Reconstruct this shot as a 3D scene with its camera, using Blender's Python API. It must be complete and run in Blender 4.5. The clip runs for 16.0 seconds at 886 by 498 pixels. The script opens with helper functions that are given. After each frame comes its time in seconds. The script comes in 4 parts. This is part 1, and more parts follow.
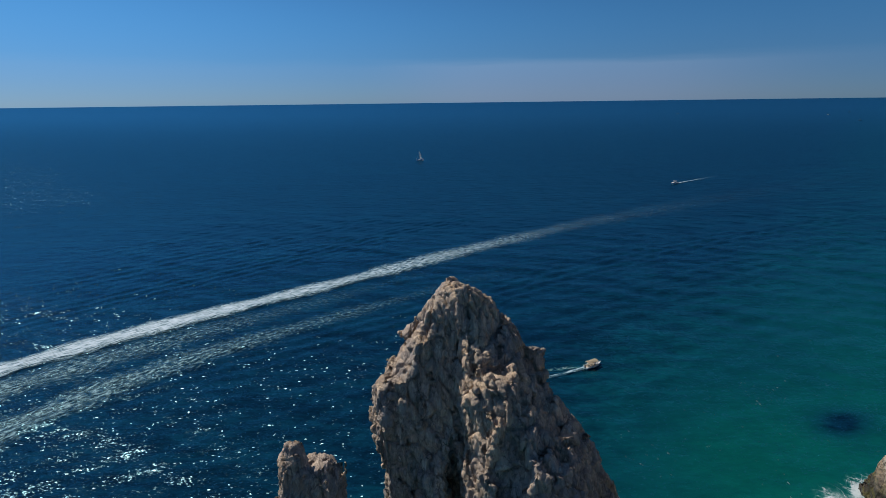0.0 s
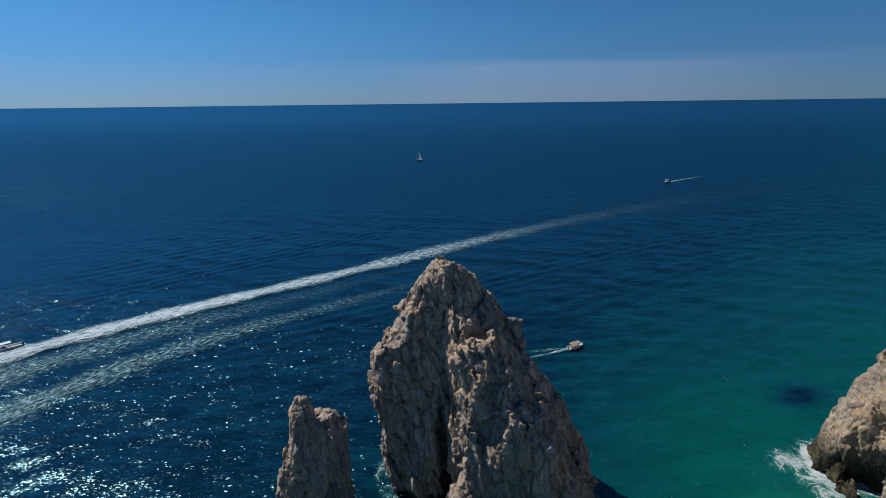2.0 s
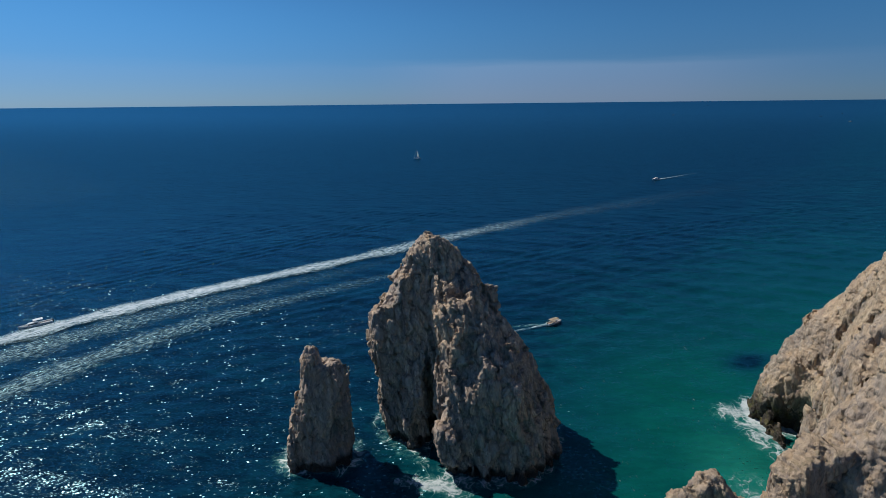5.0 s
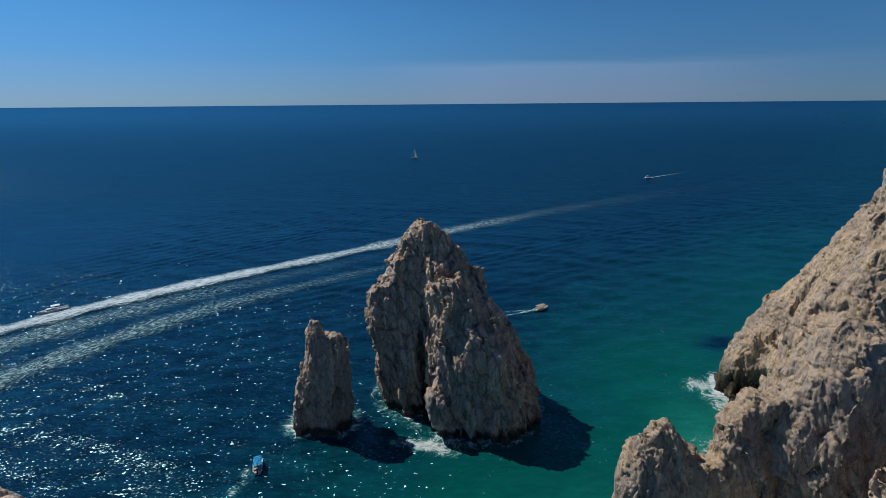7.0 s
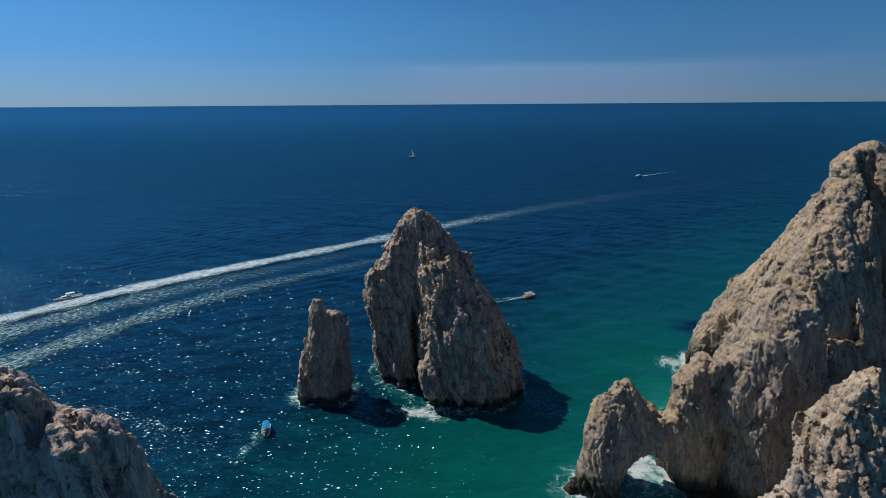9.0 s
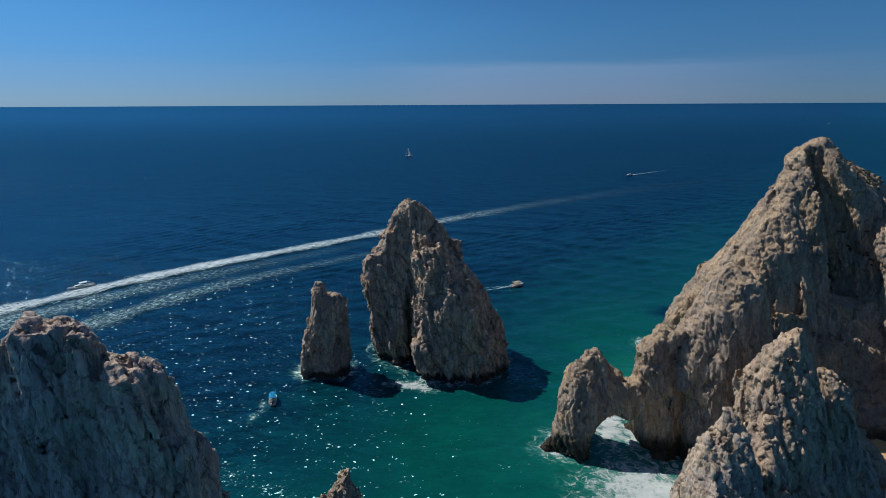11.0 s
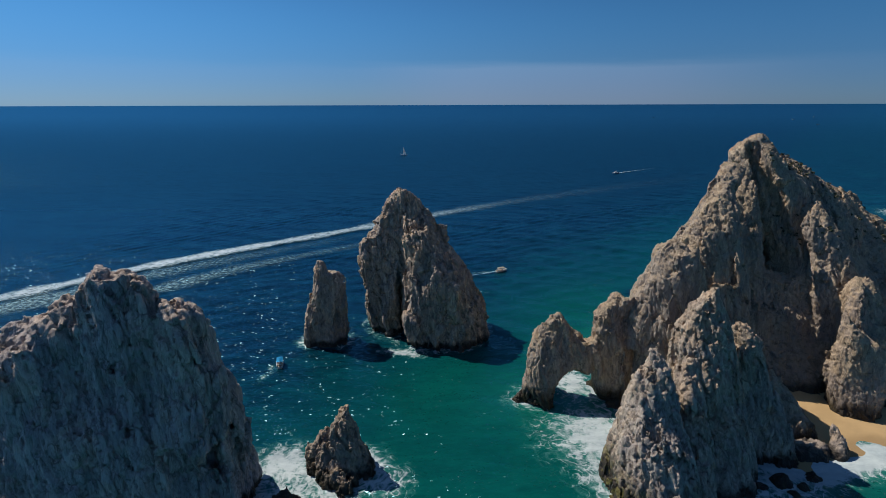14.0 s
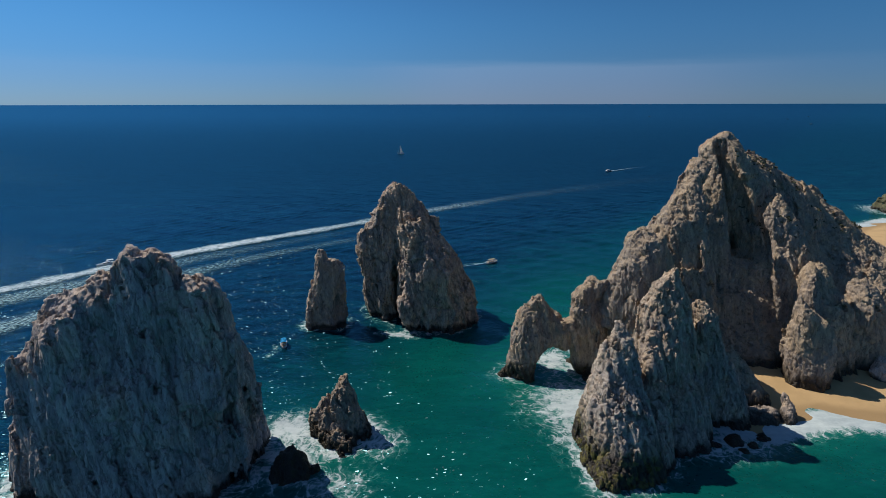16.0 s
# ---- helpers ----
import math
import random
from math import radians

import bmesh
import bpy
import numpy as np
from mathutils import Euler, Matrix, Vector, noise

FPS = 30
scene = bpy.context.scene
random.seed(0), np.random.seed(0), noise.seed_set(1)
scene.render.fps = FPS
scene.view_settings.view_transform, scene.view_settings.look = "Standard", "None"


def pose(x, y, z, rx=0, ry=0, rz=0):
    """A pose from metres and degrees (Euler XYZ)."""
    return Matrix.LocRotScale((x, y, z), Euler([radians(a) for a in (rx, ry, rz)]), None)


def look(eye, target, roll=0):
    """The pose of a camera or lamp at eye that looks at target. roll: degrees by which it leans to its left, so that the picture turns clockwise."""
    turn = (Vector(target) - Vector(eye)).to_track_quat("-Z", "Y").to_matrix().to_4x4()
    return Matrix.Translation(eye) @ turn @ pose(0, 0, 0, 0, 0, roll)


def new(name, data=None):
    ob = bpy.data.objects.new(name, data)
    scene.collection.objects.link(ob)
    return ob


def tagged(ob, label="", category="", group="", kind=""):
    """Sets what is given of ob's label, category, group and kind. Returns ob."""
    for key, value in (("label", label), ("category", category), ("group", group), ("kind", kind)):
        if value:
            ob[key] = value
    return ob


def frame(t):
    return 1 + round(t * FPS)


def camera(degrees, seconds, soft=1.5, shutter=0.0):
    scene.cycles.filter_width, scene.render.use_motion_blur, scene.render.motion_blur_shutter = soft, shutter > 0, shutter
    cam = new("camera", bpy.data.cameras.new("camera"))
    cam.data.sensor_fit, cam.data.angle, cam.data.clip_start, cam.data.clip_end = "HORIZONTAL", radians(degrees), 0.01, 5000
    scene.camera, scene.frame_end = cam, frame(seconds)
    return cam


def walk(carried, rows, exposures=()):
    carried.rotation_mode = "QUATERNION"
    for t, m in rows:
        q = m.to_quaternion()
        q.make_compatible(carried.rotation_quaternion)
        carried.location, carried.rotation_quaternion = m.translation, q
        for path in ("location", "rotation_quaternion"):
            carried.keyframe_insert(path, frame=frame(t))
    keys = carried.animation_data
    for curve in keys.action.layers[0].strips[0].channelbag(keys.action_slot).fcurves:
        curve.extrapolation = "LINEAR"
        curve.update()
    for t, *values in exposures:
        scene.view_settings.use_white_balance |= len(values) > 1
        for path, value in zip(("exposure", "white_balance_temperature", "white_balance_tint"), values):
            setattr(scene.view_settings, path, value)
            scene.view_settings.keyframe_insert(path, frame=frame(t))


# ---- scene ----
cam = camera(82.4, 16.0, 0.8)
PATH = [
    (0, (1.00, -0.78, 101.73), (1.49, 95.13, 73.43), -0.70),
    (1, (2.35, -9.09, 101.83), (2.78, 86.84, 73.60), -0.69),
    (2, (3.63, -17.26, 101.82), (4.02, 78.68, 73.63), -0.68),
    (3, (4.84, -25.35, 101.72), (5.24, 70.61, 73.57), -0.66),
    (4, (6.00, -33.39, 101.57), (6.45, 62.57, 73.44), -0.62),
    (5, (7.11, -41.45, 101.38), (7.66, 54.52, 73.27), -0.59),
    (6, (8.20, -49.55, 101.16), (8.88, 46.42, 73.09), -0.54),
    (7, (9.26, -57.73, 100.95), (10.11, 38.25, 72.90), -0.49),
    (8, (10.30, -65.98, 100.74), (11.36, 30.00, 72.72), -0.44),
    (9, (11.34, -74.33, 100.56), (12.63, 21.66, 72.57), -0.39),
    (10, (12.37, -82.77, 100.41), (13.92, 13.23, 72.46), -0.34),
    (11, (13.41, -91.30, 100.29), (15.22, 4.71, 72.38), -0.29),
    (12, (14.45, -99.88, 100.23), (16.54, -3.87, 72.34), -0.24),
    (13, (15.49, -108.49, 100.21), (17.86, -12.49, 72.34), -0.20),
    (14, (16.55, -117.10, 100.25), (19.17, -21.10, 72.37), -0.16),
    (15, (17.62, -125.66, 100.33), (20.47, -29.68, 72.42), -0.12),
    (16, (18.69, -134.11, 100.46), (21.74, -38.15, 72.47), -0.10),
]
walk(cam, [(t, look(eye, target, roll)) for t, eye, target, roll in PATH])

# ---------------------------------------------------------------- light
SUN_ELEVATION = 49.5
SUN_FROM = Vector((-0.85, 0.53, 0)).normalized()
up = math.sin(radians(SUN_ELEVATION))
flat = math.cos(radians(SUN_ELEVATION))
sun_data = bpy.data.lights.new("sun", "SUN")
sun_data.energy, sun_data.angle, sun_data.color = 4.3, radians(0.53), (1.0, 0.93, 0.83)
sun = new("sun", sun_data)
sun.matrix_world = look((0, 0, 400), Vector((0, 0, 400)) - Vector((SUN_FROM.x * flat, SUN_FROM.y * flat, up)))

world = bpy.data.worlds.new("sky")
scene.world = world
world.use_nodes = True
wn, wl = world.node_tree.nodes, world.node_tree.links
wn.clear()
w_out, w_bg, w_sky = wn.new("ShaderNodeOutputWorld"), wn.new("ShaderNodeBackground"), wn.new("ShaderNodeTexSky")
w_sky.sky_type, w_sky.sun_disc = "NISHITA", False
w_sky.sun_elevation = radians(SUN_ELEVATION)
w_sky.sun_rotation = math.atan2(SUN_FROM.x, SUN_FROM.y)
w_sky.altitude, w_sky.air_density, w_sky.dust_density, w_sky.ozone_density = 0, 0.7, 0.12, 3.0
w_bg.inputs["Strength"].default_value = 0.06
# a low, thin bank of haze over the horizon
w_geo, w_sep = wn.new("ShaderNodeTexCoord"), wn.new("ShaderNodeSeparateXYZ")
wl.new(w_geo.outputs["Generated"], w_sep.inputs[0])


def w_range(value, a, b, c, d):
    n = wn.new("ShaderNodeMapRange")
    n.interpolation_type = "SMOOTHSTEP"
    n.inputs[1].default_value, n.inputs[2].default_value, n.inputs[3].default_value, n.inputs[4].default_value = a, b, c, d
    wl.new(value, n.inputs[0])
    return n.outputs[0]


def w_mul(a, b):
    n = wn.new("ShaderNodeMath")
    n.operation = "MULTIPLY"
    wl.new(a, n.inputs[0])
    if isinstance(b, float):
        n.inputs[1].default_value = b
    else:
        wl.new(b, n.inputs[1])
    return n.outputs[0]


w_noise = wn.new("ShaderNodeTexNoise")
w_map = wn.new("ShaderNodeMapping")
w_map.inputs["Scale"].default_value = (5, 5, 60)
wl.new(w_geo.outputs["Generated"], w_map.inputs[0])
wl.new(w_map.outputs[0], w_noise.inputs["Vector"])
w_noise.inputs["Scale"].default_value, w_noise.inputs["Detail"].default_value = 1.0, 4
w_top = wn.new("ShaderNodeMath")
w_top.operation = "MULTIPLY_ADD"
wl.new(w_noise.outputs[0], w_top.inputs[0])
w_top.inputs[1].default_value = -0.02
wl.new(w_sep.outputs["Z"], w_top.inputs[2])
bank = w_mul(w_range(w_top.outputs[0], 0.045, 0.066, 1.0, 0.0), w_range(w_sep.outputs["X"], -0.18, 0.1, 0.25, 1.0))
bank = w_mul(bank, w_range(w_sep.outputs["X"], 0.35, 0.65, 1.0, 0.2))
w_mix = wn.new("ShaderNodeMix")
w_mix.data_type = "RGBA"
wl.new(w_mul(bank, 0.36), w_mix.inputs["Factor"])
wl.new(w_sky.outputs[0], w_mix.inputs["A"])
w_mix.inputs["B"].default_value = (12.4, 9.3, 9.2, 1)
w_tint = wn.new("ShaderNodeMix")
w_tint.data_type, w_tint.blend_type = "RGBA", "MULTIPLY"
w_tint.inputs["Factor"].default_value = 1.0
w_high = wn.new("ShaderNodeMix")
w_high.data_type = "RGBA"
wl.new(w_range(w_sep.outputs["Z"], 0.0, 0.16, 0.0, 1.0), w_high.inputs["Factor"])
w_high.inputs["A"].default_value, w_high.inputs["B"].default_value = (0.36, 0.59, 0.96, 1), (0.40, 0.90, 1.24, 1)
w_over = wn.new("ShaderNodeMix")
w_over.data_type = "RGBA"
wl.new(w_range(w_sep.outputs["Z"], 0.2, 0.75, 0.0, 1.0), w_over.inputs["Factor"])
wl.new(w_high.outputs["Result"], w_over.inputs["A"])
w_over.inputs["B"].default_value = (0.85, 1.2, 1.4, 1)
wl.new(w_over.outputs["Result"], w_tint.inputs["B"])
wl.new(w_mix.outputs["Result"], w_tint.inputs["A"])
w_side = wn.new("ShaderNodeVectorMath")
w_side.operation = "SCALE"
wl.new(w_tint.outputs["Result"], w_side.inputs[0])
wl.new(w_range(w_sep.outputs["X"], -0.8, 0.8, 1.13, 0.85), w_side.inputs["Scale"])
wl.new(w_side.outputs[0], w_bg.inputs[0])
wl.new(w_bg.outputs[0], w_out.inputs[0])


# ---------------------------------------------------------------- materials
class Nodes:
    """A material's node tree with short calls."""

    def __init__(self, name):
        self.mat = bpy.data.materials.new(name)
        self.mat.use_nodes = True
        self.tree = self.mat.node_tree
        self.tree.nodes.clear()
        self.out = self.tree.nodes.new("ShaderNodeOutputMaterial")

    def put(self, socket, value):
        if isinstance(value, bpy.types.NodeSocket):
            self.tree.links.new(value, socket)
        else:
            socket.default_value = value

    def node(self, kind, **values):
        n = self.tree.nodes.new("ShaderNode" + kind)
        for key, value in values.items():
            self.put(n.inputs[key.replace("_", " ")], value)
        return n

    def math(self, op, a, b=0.0, clamp=False):
        n = self.tree.nodes.new("ShaderNodeMath")
        n.operation, n.use_clamp = op, clamp
        self.put(n.inputs[0], a)
        self.put(n.inputs[1], b)
        return n.outputs[0]

    def span(self, value, a, b, c=0.0, d=1.0):
        n = self.tree.nodes.new("ShaderNodeMapRange")
        n.interpolation_type = "SMOOTHSTEP"
        for i, v in enumerate((value, a, b, c, d)):
            self.put(n.inputs[i], v)
        return n.outputs[0]

    def mix(self, factor, a, b, blend="MIX"):
        n = self.tree.nodes.new("ShaderNodeMix")
        n.data_type, n.blend_type = "RGBA", blend
        self.put(n.inputs["Factor"], factor)
        self.put(n.inputs["A"], (*a, 1) if isinstance(a, tuple) else a)
        self.put(n.inputs["B"], (*b, 1) if isinstance(b, tuple) else b)
        return n.outputs["Result"]

    def where(self, scale=(1, 1, 1)):
        geo = self.node("NewGeometry")
        n = self.node("Mapping", Scale=scale)
        self.put(n.inputs[0], geo.outputs["Position"])
        return n.outputs[0]

    def noise(self, at, scale, detail=4.0, rough=0.55):
        return self.node("TexNoise", Vector=at, Scale=scale, Detail=detail, Roughness=rough).outputs[0]

    def bump(self, height, strength, distance, normal=None):
        n = self.node("Bump", Height=height, Strength=strength, Distance=distance)
        if normal is not None:
            self.put(n.inputs["Normal"], normal)
        return n.outputs[0]

    def surface(self, shader):
        self.tree.links.new(shader, self.out.inputs[0])
        return self.mat


def plain(name, colour, rough=0.5, metal=0.0, wear=0.12, scale=3.0):
    m = Nodes(name)
    at = m.node("TexCoord").outputs["Object"]
    n = m.noise(at, scale, 5)
    dark = tuple(c * (1 - 2 * wear) for c in colour)
    col = m.mix(m.span(n, 0.35, 0.65), colour, dark)
    b = m.node("BsdfPrincipled", Base_Color=col, Roughness=m.span(n, 0.3, 0.7, rough * 0.85, min(1, rough * 1.15)), Metallic=metal)
    return m.surface(b.outputs[0])


def rock_material(name, tan, grey, rust, wet_top=3.0, algae=0.0, rusty=0.5, scrub=0.0, dust=0.0):
    m = Nodes(name)
    at = m.where()
    tall = m.where((1, 1, 0.16))
    z = m.node("SeparateXYZ", Vector=m.node("NewGeometry").outputs["Position"]).outputs[2]
    wide = m.noise(at, 0.05, 4)
    patch = m.noise(at, 0.22, 6, 0.6)
    streak = m.noise(tall, 0.7, 6, 0.65)
    grain = m.noise(at, 2.6, 6, 0.7)
    col = m.mix(m.span(m.math("ADD", wide, m.math("MULTIPLY", m.math("SUBTRACT", patch, 0.5), 0.8)), 0.38, 0.62), grey, tan)
    col = m.mix(m.math("MULTIPLY", m.span(patch, 0.52, 0.7), rusty), col, rust)
    col = m.mix(m.math("MULTIPLY", m.span(streak, 0.52, 0.68), 0.42), col, tuple(c * 0.42 for c in grey))
    col = m.mix(m.math("MULTIPLY", m.span(streak, 0.42, 0.28), 0.3), col, tuple(min(1, c * 1.2) for c in tan))
    col = m.mix(m.math("MULTIPLY", m.span(grain, 0.5, 0.72), 0.25), col, tuple(c * 0.5 for c in tan))
    # joints: dark broken seams between blocks that differ a little in tone
    bent = m.node("VectorMath")
    bent.operation = "MULTIPLY_ADD"
    wander = m.node("TexNoise", Vector=at, Scale=0.25, Detail=3.0)
    m.put(bent.inputs[0], wander.outputs["Color"])
    m.put(bent.inputs[1], (1.8, 1.8, 0.35))
    m.put(bent.inputs[2], m.where((1, 1, 0.2)))
    seams = None
    for scale, wide, deep in ((0.30, 0.035, 0.55), (0.85, 0.06, 0.4), (2.1, 0.08, 0.2)):
        joint = m.node("TexVoronoi", Vector=bent.outputs[0], Scale=scale)
        joint.feature = "DISTANCE_TO_EDGE"
        tone = m.node("TexVoronoi", Vector=bent.outputs[0], Scale=scale)
        shade = m.node("SeparateXYZ", Vector=tone.outputs["Color"]).outputs[0]
        col = m.mix(1.0, col, m.mix(shade, (0.87, 0.87, 0.88), (1.16, 1.15, 1.12)), "MULTIPLY")
        open_here = m.span(m.noise(at, 0.4, 4), 0.38, 0.62)
        seam = m.math("MULTIPLY", m.span(joint.outputs["Distance"], 0.0, wide, 1.0, 0.0), m.math("MULTIPLY", open_here, deep))
        seams = seam if seams is None else m.math("MAXIMUM", seams, seam)
    col = m.mix(seams, col, (0.035, 0.03, 0.026))
    steep = m.node("SeparateXYZ", Vector=m.node("NewGeometry").outputs["Normal"]).outputs[2]
    if dust:
        lying = m.span(m.math("ADD", steep, m.math("MULTIPLY", m.math("SUBTRACT", patch, 0.5), 0.5)), 0.3, 0.62)
        col = m.mix(m.math("MULTIPLY", lying, dust), col, (0.43, 0.33, 0.23))
    if scrub:
        green = m.math("MULTIPLY", m.span(steep, 0.5, 0.75), m.span(m.noise(at, 0.35, 6, 0.65), 0.5, 0.58))
        col = m.mix(m.math("MULTIPLY", green, scrub), col, (0.085, 0.085, 0.035))
    # wet, weedy band over the waterline
    edge = m.math("ADD", z, m.math("MULTIPLY", m.math("SUBTRACT", patch, 0.5), -7.0))
    wet = m.span(edge, wet_top * 0.5, wet_top * 1.35, 1.0, 0.0)
    weed = m.mix(m.math("MULTIPLY", m.span(m.noise(at, 0.5, 5), 0.48, 0.6), algae), (0.022, 0.018, 0.014), (0.11, 0.095, 0.018))
    col = m.mix(m.math("MULTIPLY", wet, 0.93), col, weed)
    normal = m.bump(m.math("MULTIPLY", seams, -1.0), 0.6, 0.4)
    crags = m.math("ABSOLUTE", m.math("SUBTRACT", m.noise(m.where((1, 1, 0.2)), 0.6, 5, 0.6), 0.5))
    normal = m.bump(m.math("MULTIPLY", crags, -1.0), 0.6, 1.5, normal)
    chips = m.math("ABSOLUTE", m.math("SUBTRACT", m.noise(m.where((1, 1, 0.22)), 1.6, 4, 0.6), 0.5))
    normal = m.bump(m.math("MULTIPLY", chips, -1.0), 0.75, 0.6, normal)
    normal = m.bump(grain, 0.6, 0.2, normal)
    normal = m.bump(m.noise(tall, 1.3, 5, 0.65), 0.6, 0.4, normal)
    b = m.node("BsdfPrincipled", Base_Color=col, Roughness=m.math("SUBTRACT", 0.92, m.math("MULTIPLY", wet, 0.5)), Normal=normal)
    b.inputs["Specular IOR Level"].default_value = 0.25
    return m.surface(b.outputs[0])


ROCK_STACK = rock_material("weathered granite", (0.463, 0.367, 0.281), (0.371, 0.312, 0.272), (0.398, 0.262, 0.162), 3.0)
ROCK_CLIFF = rock_material("sunburnt granite", (0.420, 0.330, 0.241), (0.318, 0.266, 0.227), (0.386, 0.266, 0.162), 6.0, 0.2, 0.4, 0.35, 0.5)
ROCK_GREY = rock_material("grey granite", (0.487, 0.404, 0.355), (0.439, 0.390, 0.384), (0.371, 0.282, 0.214), 3.0, 0.0, 0.2)
ROCK_WEEDY = rock_material("weed-grown granite", (0.439, 0.363, 0.296), (0.381, 0.334, 0.305), (0.381, 0.268, 0.171), 10.0, 1.0, 0.35)
ROCK_DARK = rock_material("wet dark rock", (0.458, 0.363, 0.268), (0.344, 0.286, 0.239), (0.400, 0.276, 0.161), 3.6, 0.15, 0.5)
ROCK_BLACK = rock_material("wet black rock", (0.20, 0.16, 0.12), (0.15, 0.13, 0.11), (0.2, 0.15, 0.09), 9.0, 0.15, 0.3)
ROCK_FOOT = rock_material("tidal granite", (0.420, 0.330, 0.241), (0.327, 0.275, 0.227), (0.386, 0.266, 0.162), 11.0, 0.6, 0.4, 0.0, 0.2)
ROCK_GREEN = rock_material("scrubby headland", (0.14, 0.13, 0.07), (0.10, 0.10, 0.06), (0.2, 0.15, 0.09), 3.0, 0.0, 0.4)


def sea_material():
    m = Nodes("sea water")
    at = m.where()
    shallow = m.node("Attribute")
    shallow.attribute_name = "shallow"
    foam = m.node("Attribute")
    foam.attribute_name = "foam"
    shallow, foam = shallow.outputs["Fac"], foam.outputs["Fac"]
    wide = m.noise(at, 0.018, 3)
    s = m.math("ADD", shallow, m.math("MULTIPLY", m.math("SUBTRACT", wide, 0.5), 0.25))
    col = m.mix(m.span(s, 0.0, 0.5), (0.001, 0.0175, 0.038), (0.001, 0.042, 0.055))
    col = m.mix(m.span(s, 0.4, 0.95), col, (0.001, 0.068, 0.060))
    col = m.mix(m.span(s, 0.95, 1.7), col, (0.008, 0.15, 0.115))
    # foam: torn streaks and lace
    torn = m.noise(m.where((1, 1, 1)), 0.35, 7, 0.62)
    lace = m.node("TexVoronoi", Vector=at, Scale=0.8)
    lace.feature = "DISTANCE_TO_EDGE"
    web = m.span(lace.outputs["Distance"], 0.0, 0.16, 0.16, 0.0)
    swirl = m.node("TexNoise", Vector=at, Scale=0.16, Detail=5.0, Distortion=1.6).outputs[0]
    lines = m.span(m.math("ABSOLUTE", m.math("SUBTRACT", swirl, 0.5)), 0.0, 0.05, 0.34, 0.0)
    ragged = m.math("ADD", m.math("MULTIPLY", m.math("SUBTRACT", torn, 0.53), 1.7), m.math("ADD", m.math("MULTIPLY", web, 0.6), lines))
    cover = m.math("ADD", foam, m.math("MULTIPLY", ragged, m.span(foam, 0.03, 0.3)))
    bits = m.math("MULTIPLY", m.span(m.noise(m.where((1, 0.6, 1)), 0.95, 3, 0.6), 0.66, 0.74), m.math("MULTIPLY", m.span(m.noise(at, 0.06, 3), 0.48, 0.66), m.span(shallow, 0.25, 0.7)))
    white = m.math("MAXIMUM", m.math("MULTIPLY", m.span(cover, 0.46, 1.0), 0.92), m.math("MULTIPLY", bits, 0.35))
    haze = m.span(cover, 0.15, 0.75)
    col = m.mix(m.math("MULTIPLY", haze, 0.5), col, (0.07, 0.24, 0.22))
    col = m.mix(white, col, (0.47, 0.53, 0.55))
    out = m.node("SeparateXYZ", Vector=m.node("NewGeometry").outputs["Position"]).outputs[1]
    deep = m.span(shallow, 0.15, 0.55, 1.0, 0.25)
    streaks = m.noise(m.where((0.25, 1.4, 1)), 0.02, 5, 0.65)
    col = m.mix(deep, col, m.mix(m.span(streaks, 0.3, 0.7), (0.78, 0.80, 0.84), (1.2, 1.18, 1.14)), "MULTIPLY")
    # light and dark sides of swell and ripples, painted into the water colour
    swell_shade = m.noise(m.where((0.35, 1.1, 1)), 0.11, 5, 0.7)
    col = m.mix(deep, col, m.mix(m.span(swell_shade, 0.4, 0.6), (0.62, 0.66, 0.70), (1.36, 1.33, 1.28)), "MULTIPLY")
    ripple_shade = m.noise(m.where((0.5, 1.2, 1)), 0.42, 4, 0.65)
    col = m.mix(deep, col, m.mix(m.span(ripple_shade, 0.38, 0.62), (0.74, 0.76, 0.80), (1.28, 1.25, 1.2)), "MULTIPLY")
    near = m.noise(m.where((1, 1.35, 1)), 0.30, 5, 0.6)
    far = m.noise(m.where((0.8, 1.6, 1)), 0.07, 4, 0.6)
    normal = m.bump(m.noise(m.where((0.6, 1.8, 1)), 0.02, 4, 0.6), 0.5, 1.5)
    normal = m.bump(far, 0.35, 1.2, normal)
    normal = m.bump(m.noise(m.where((0.5, 1.3, 1)), 0.12, 4, 0.6), m.span(out, 150.0, 600.0), 1.5, normal)
    normal = m.bump(near, 0.35, 0.3, normal)
    # ripples: small facets, each leaning its own way
    lean = m.node("VectorMath")
    lean.operation = "MULTIPLY_ADD"
    shaken = m.node("TexNoise", Vector=at, Scale=0.8, Detail=2.0)
    m.put(lean.inputs[0], shaken.outputs["Color"])
    m.put(lean.inputs[1], (1.6, 1.6, 0.0))
    m.put(lean.inputs[2], m.where((0.9, 1.5, 0)))
    facet = m.node("TexVoronoi", Vector=lean.outputs[0], Scale=2.2)
    slope = m.node("VectorMath")
    slope.operation = "SUBTRACT"
    m.put(slope.inputs[0], facet.outputs["Color"])
    m.put(slope.inputs[1], (0.5, 0.5, 0.5))
    calm = m.math("MULTIPLY", m.span(out, 110.0, 420.0, 1.0, 0.15), m.span(m.noise(at, 0.03, 3), 0.3, 0.65, 0.75, 1.1))
    # most ripples lie nearly flat, in patches more of them stand up
    few = m.span(m.noise(at, 0.11, 3, 0.6), 0.36, 0.64, 0.93, 0.7)
    steep = m.math("GREATER_THAN", m.node("SeparateXYZ", Vector=facet.outputs["Color"]).outputs[2], few)
    calm = m.math("MULTIPLY", calm, m.math("ADD", 0.3, m.math("MULTIPLY", steep, m.span(shallow, 0.3, 0.8, 0.7, 0.5))))
    flat = m.node("VectorMath")
    flat.operation = "MULTIPLY"
    m.put(flat.inputs[0], slope.outputs[0])
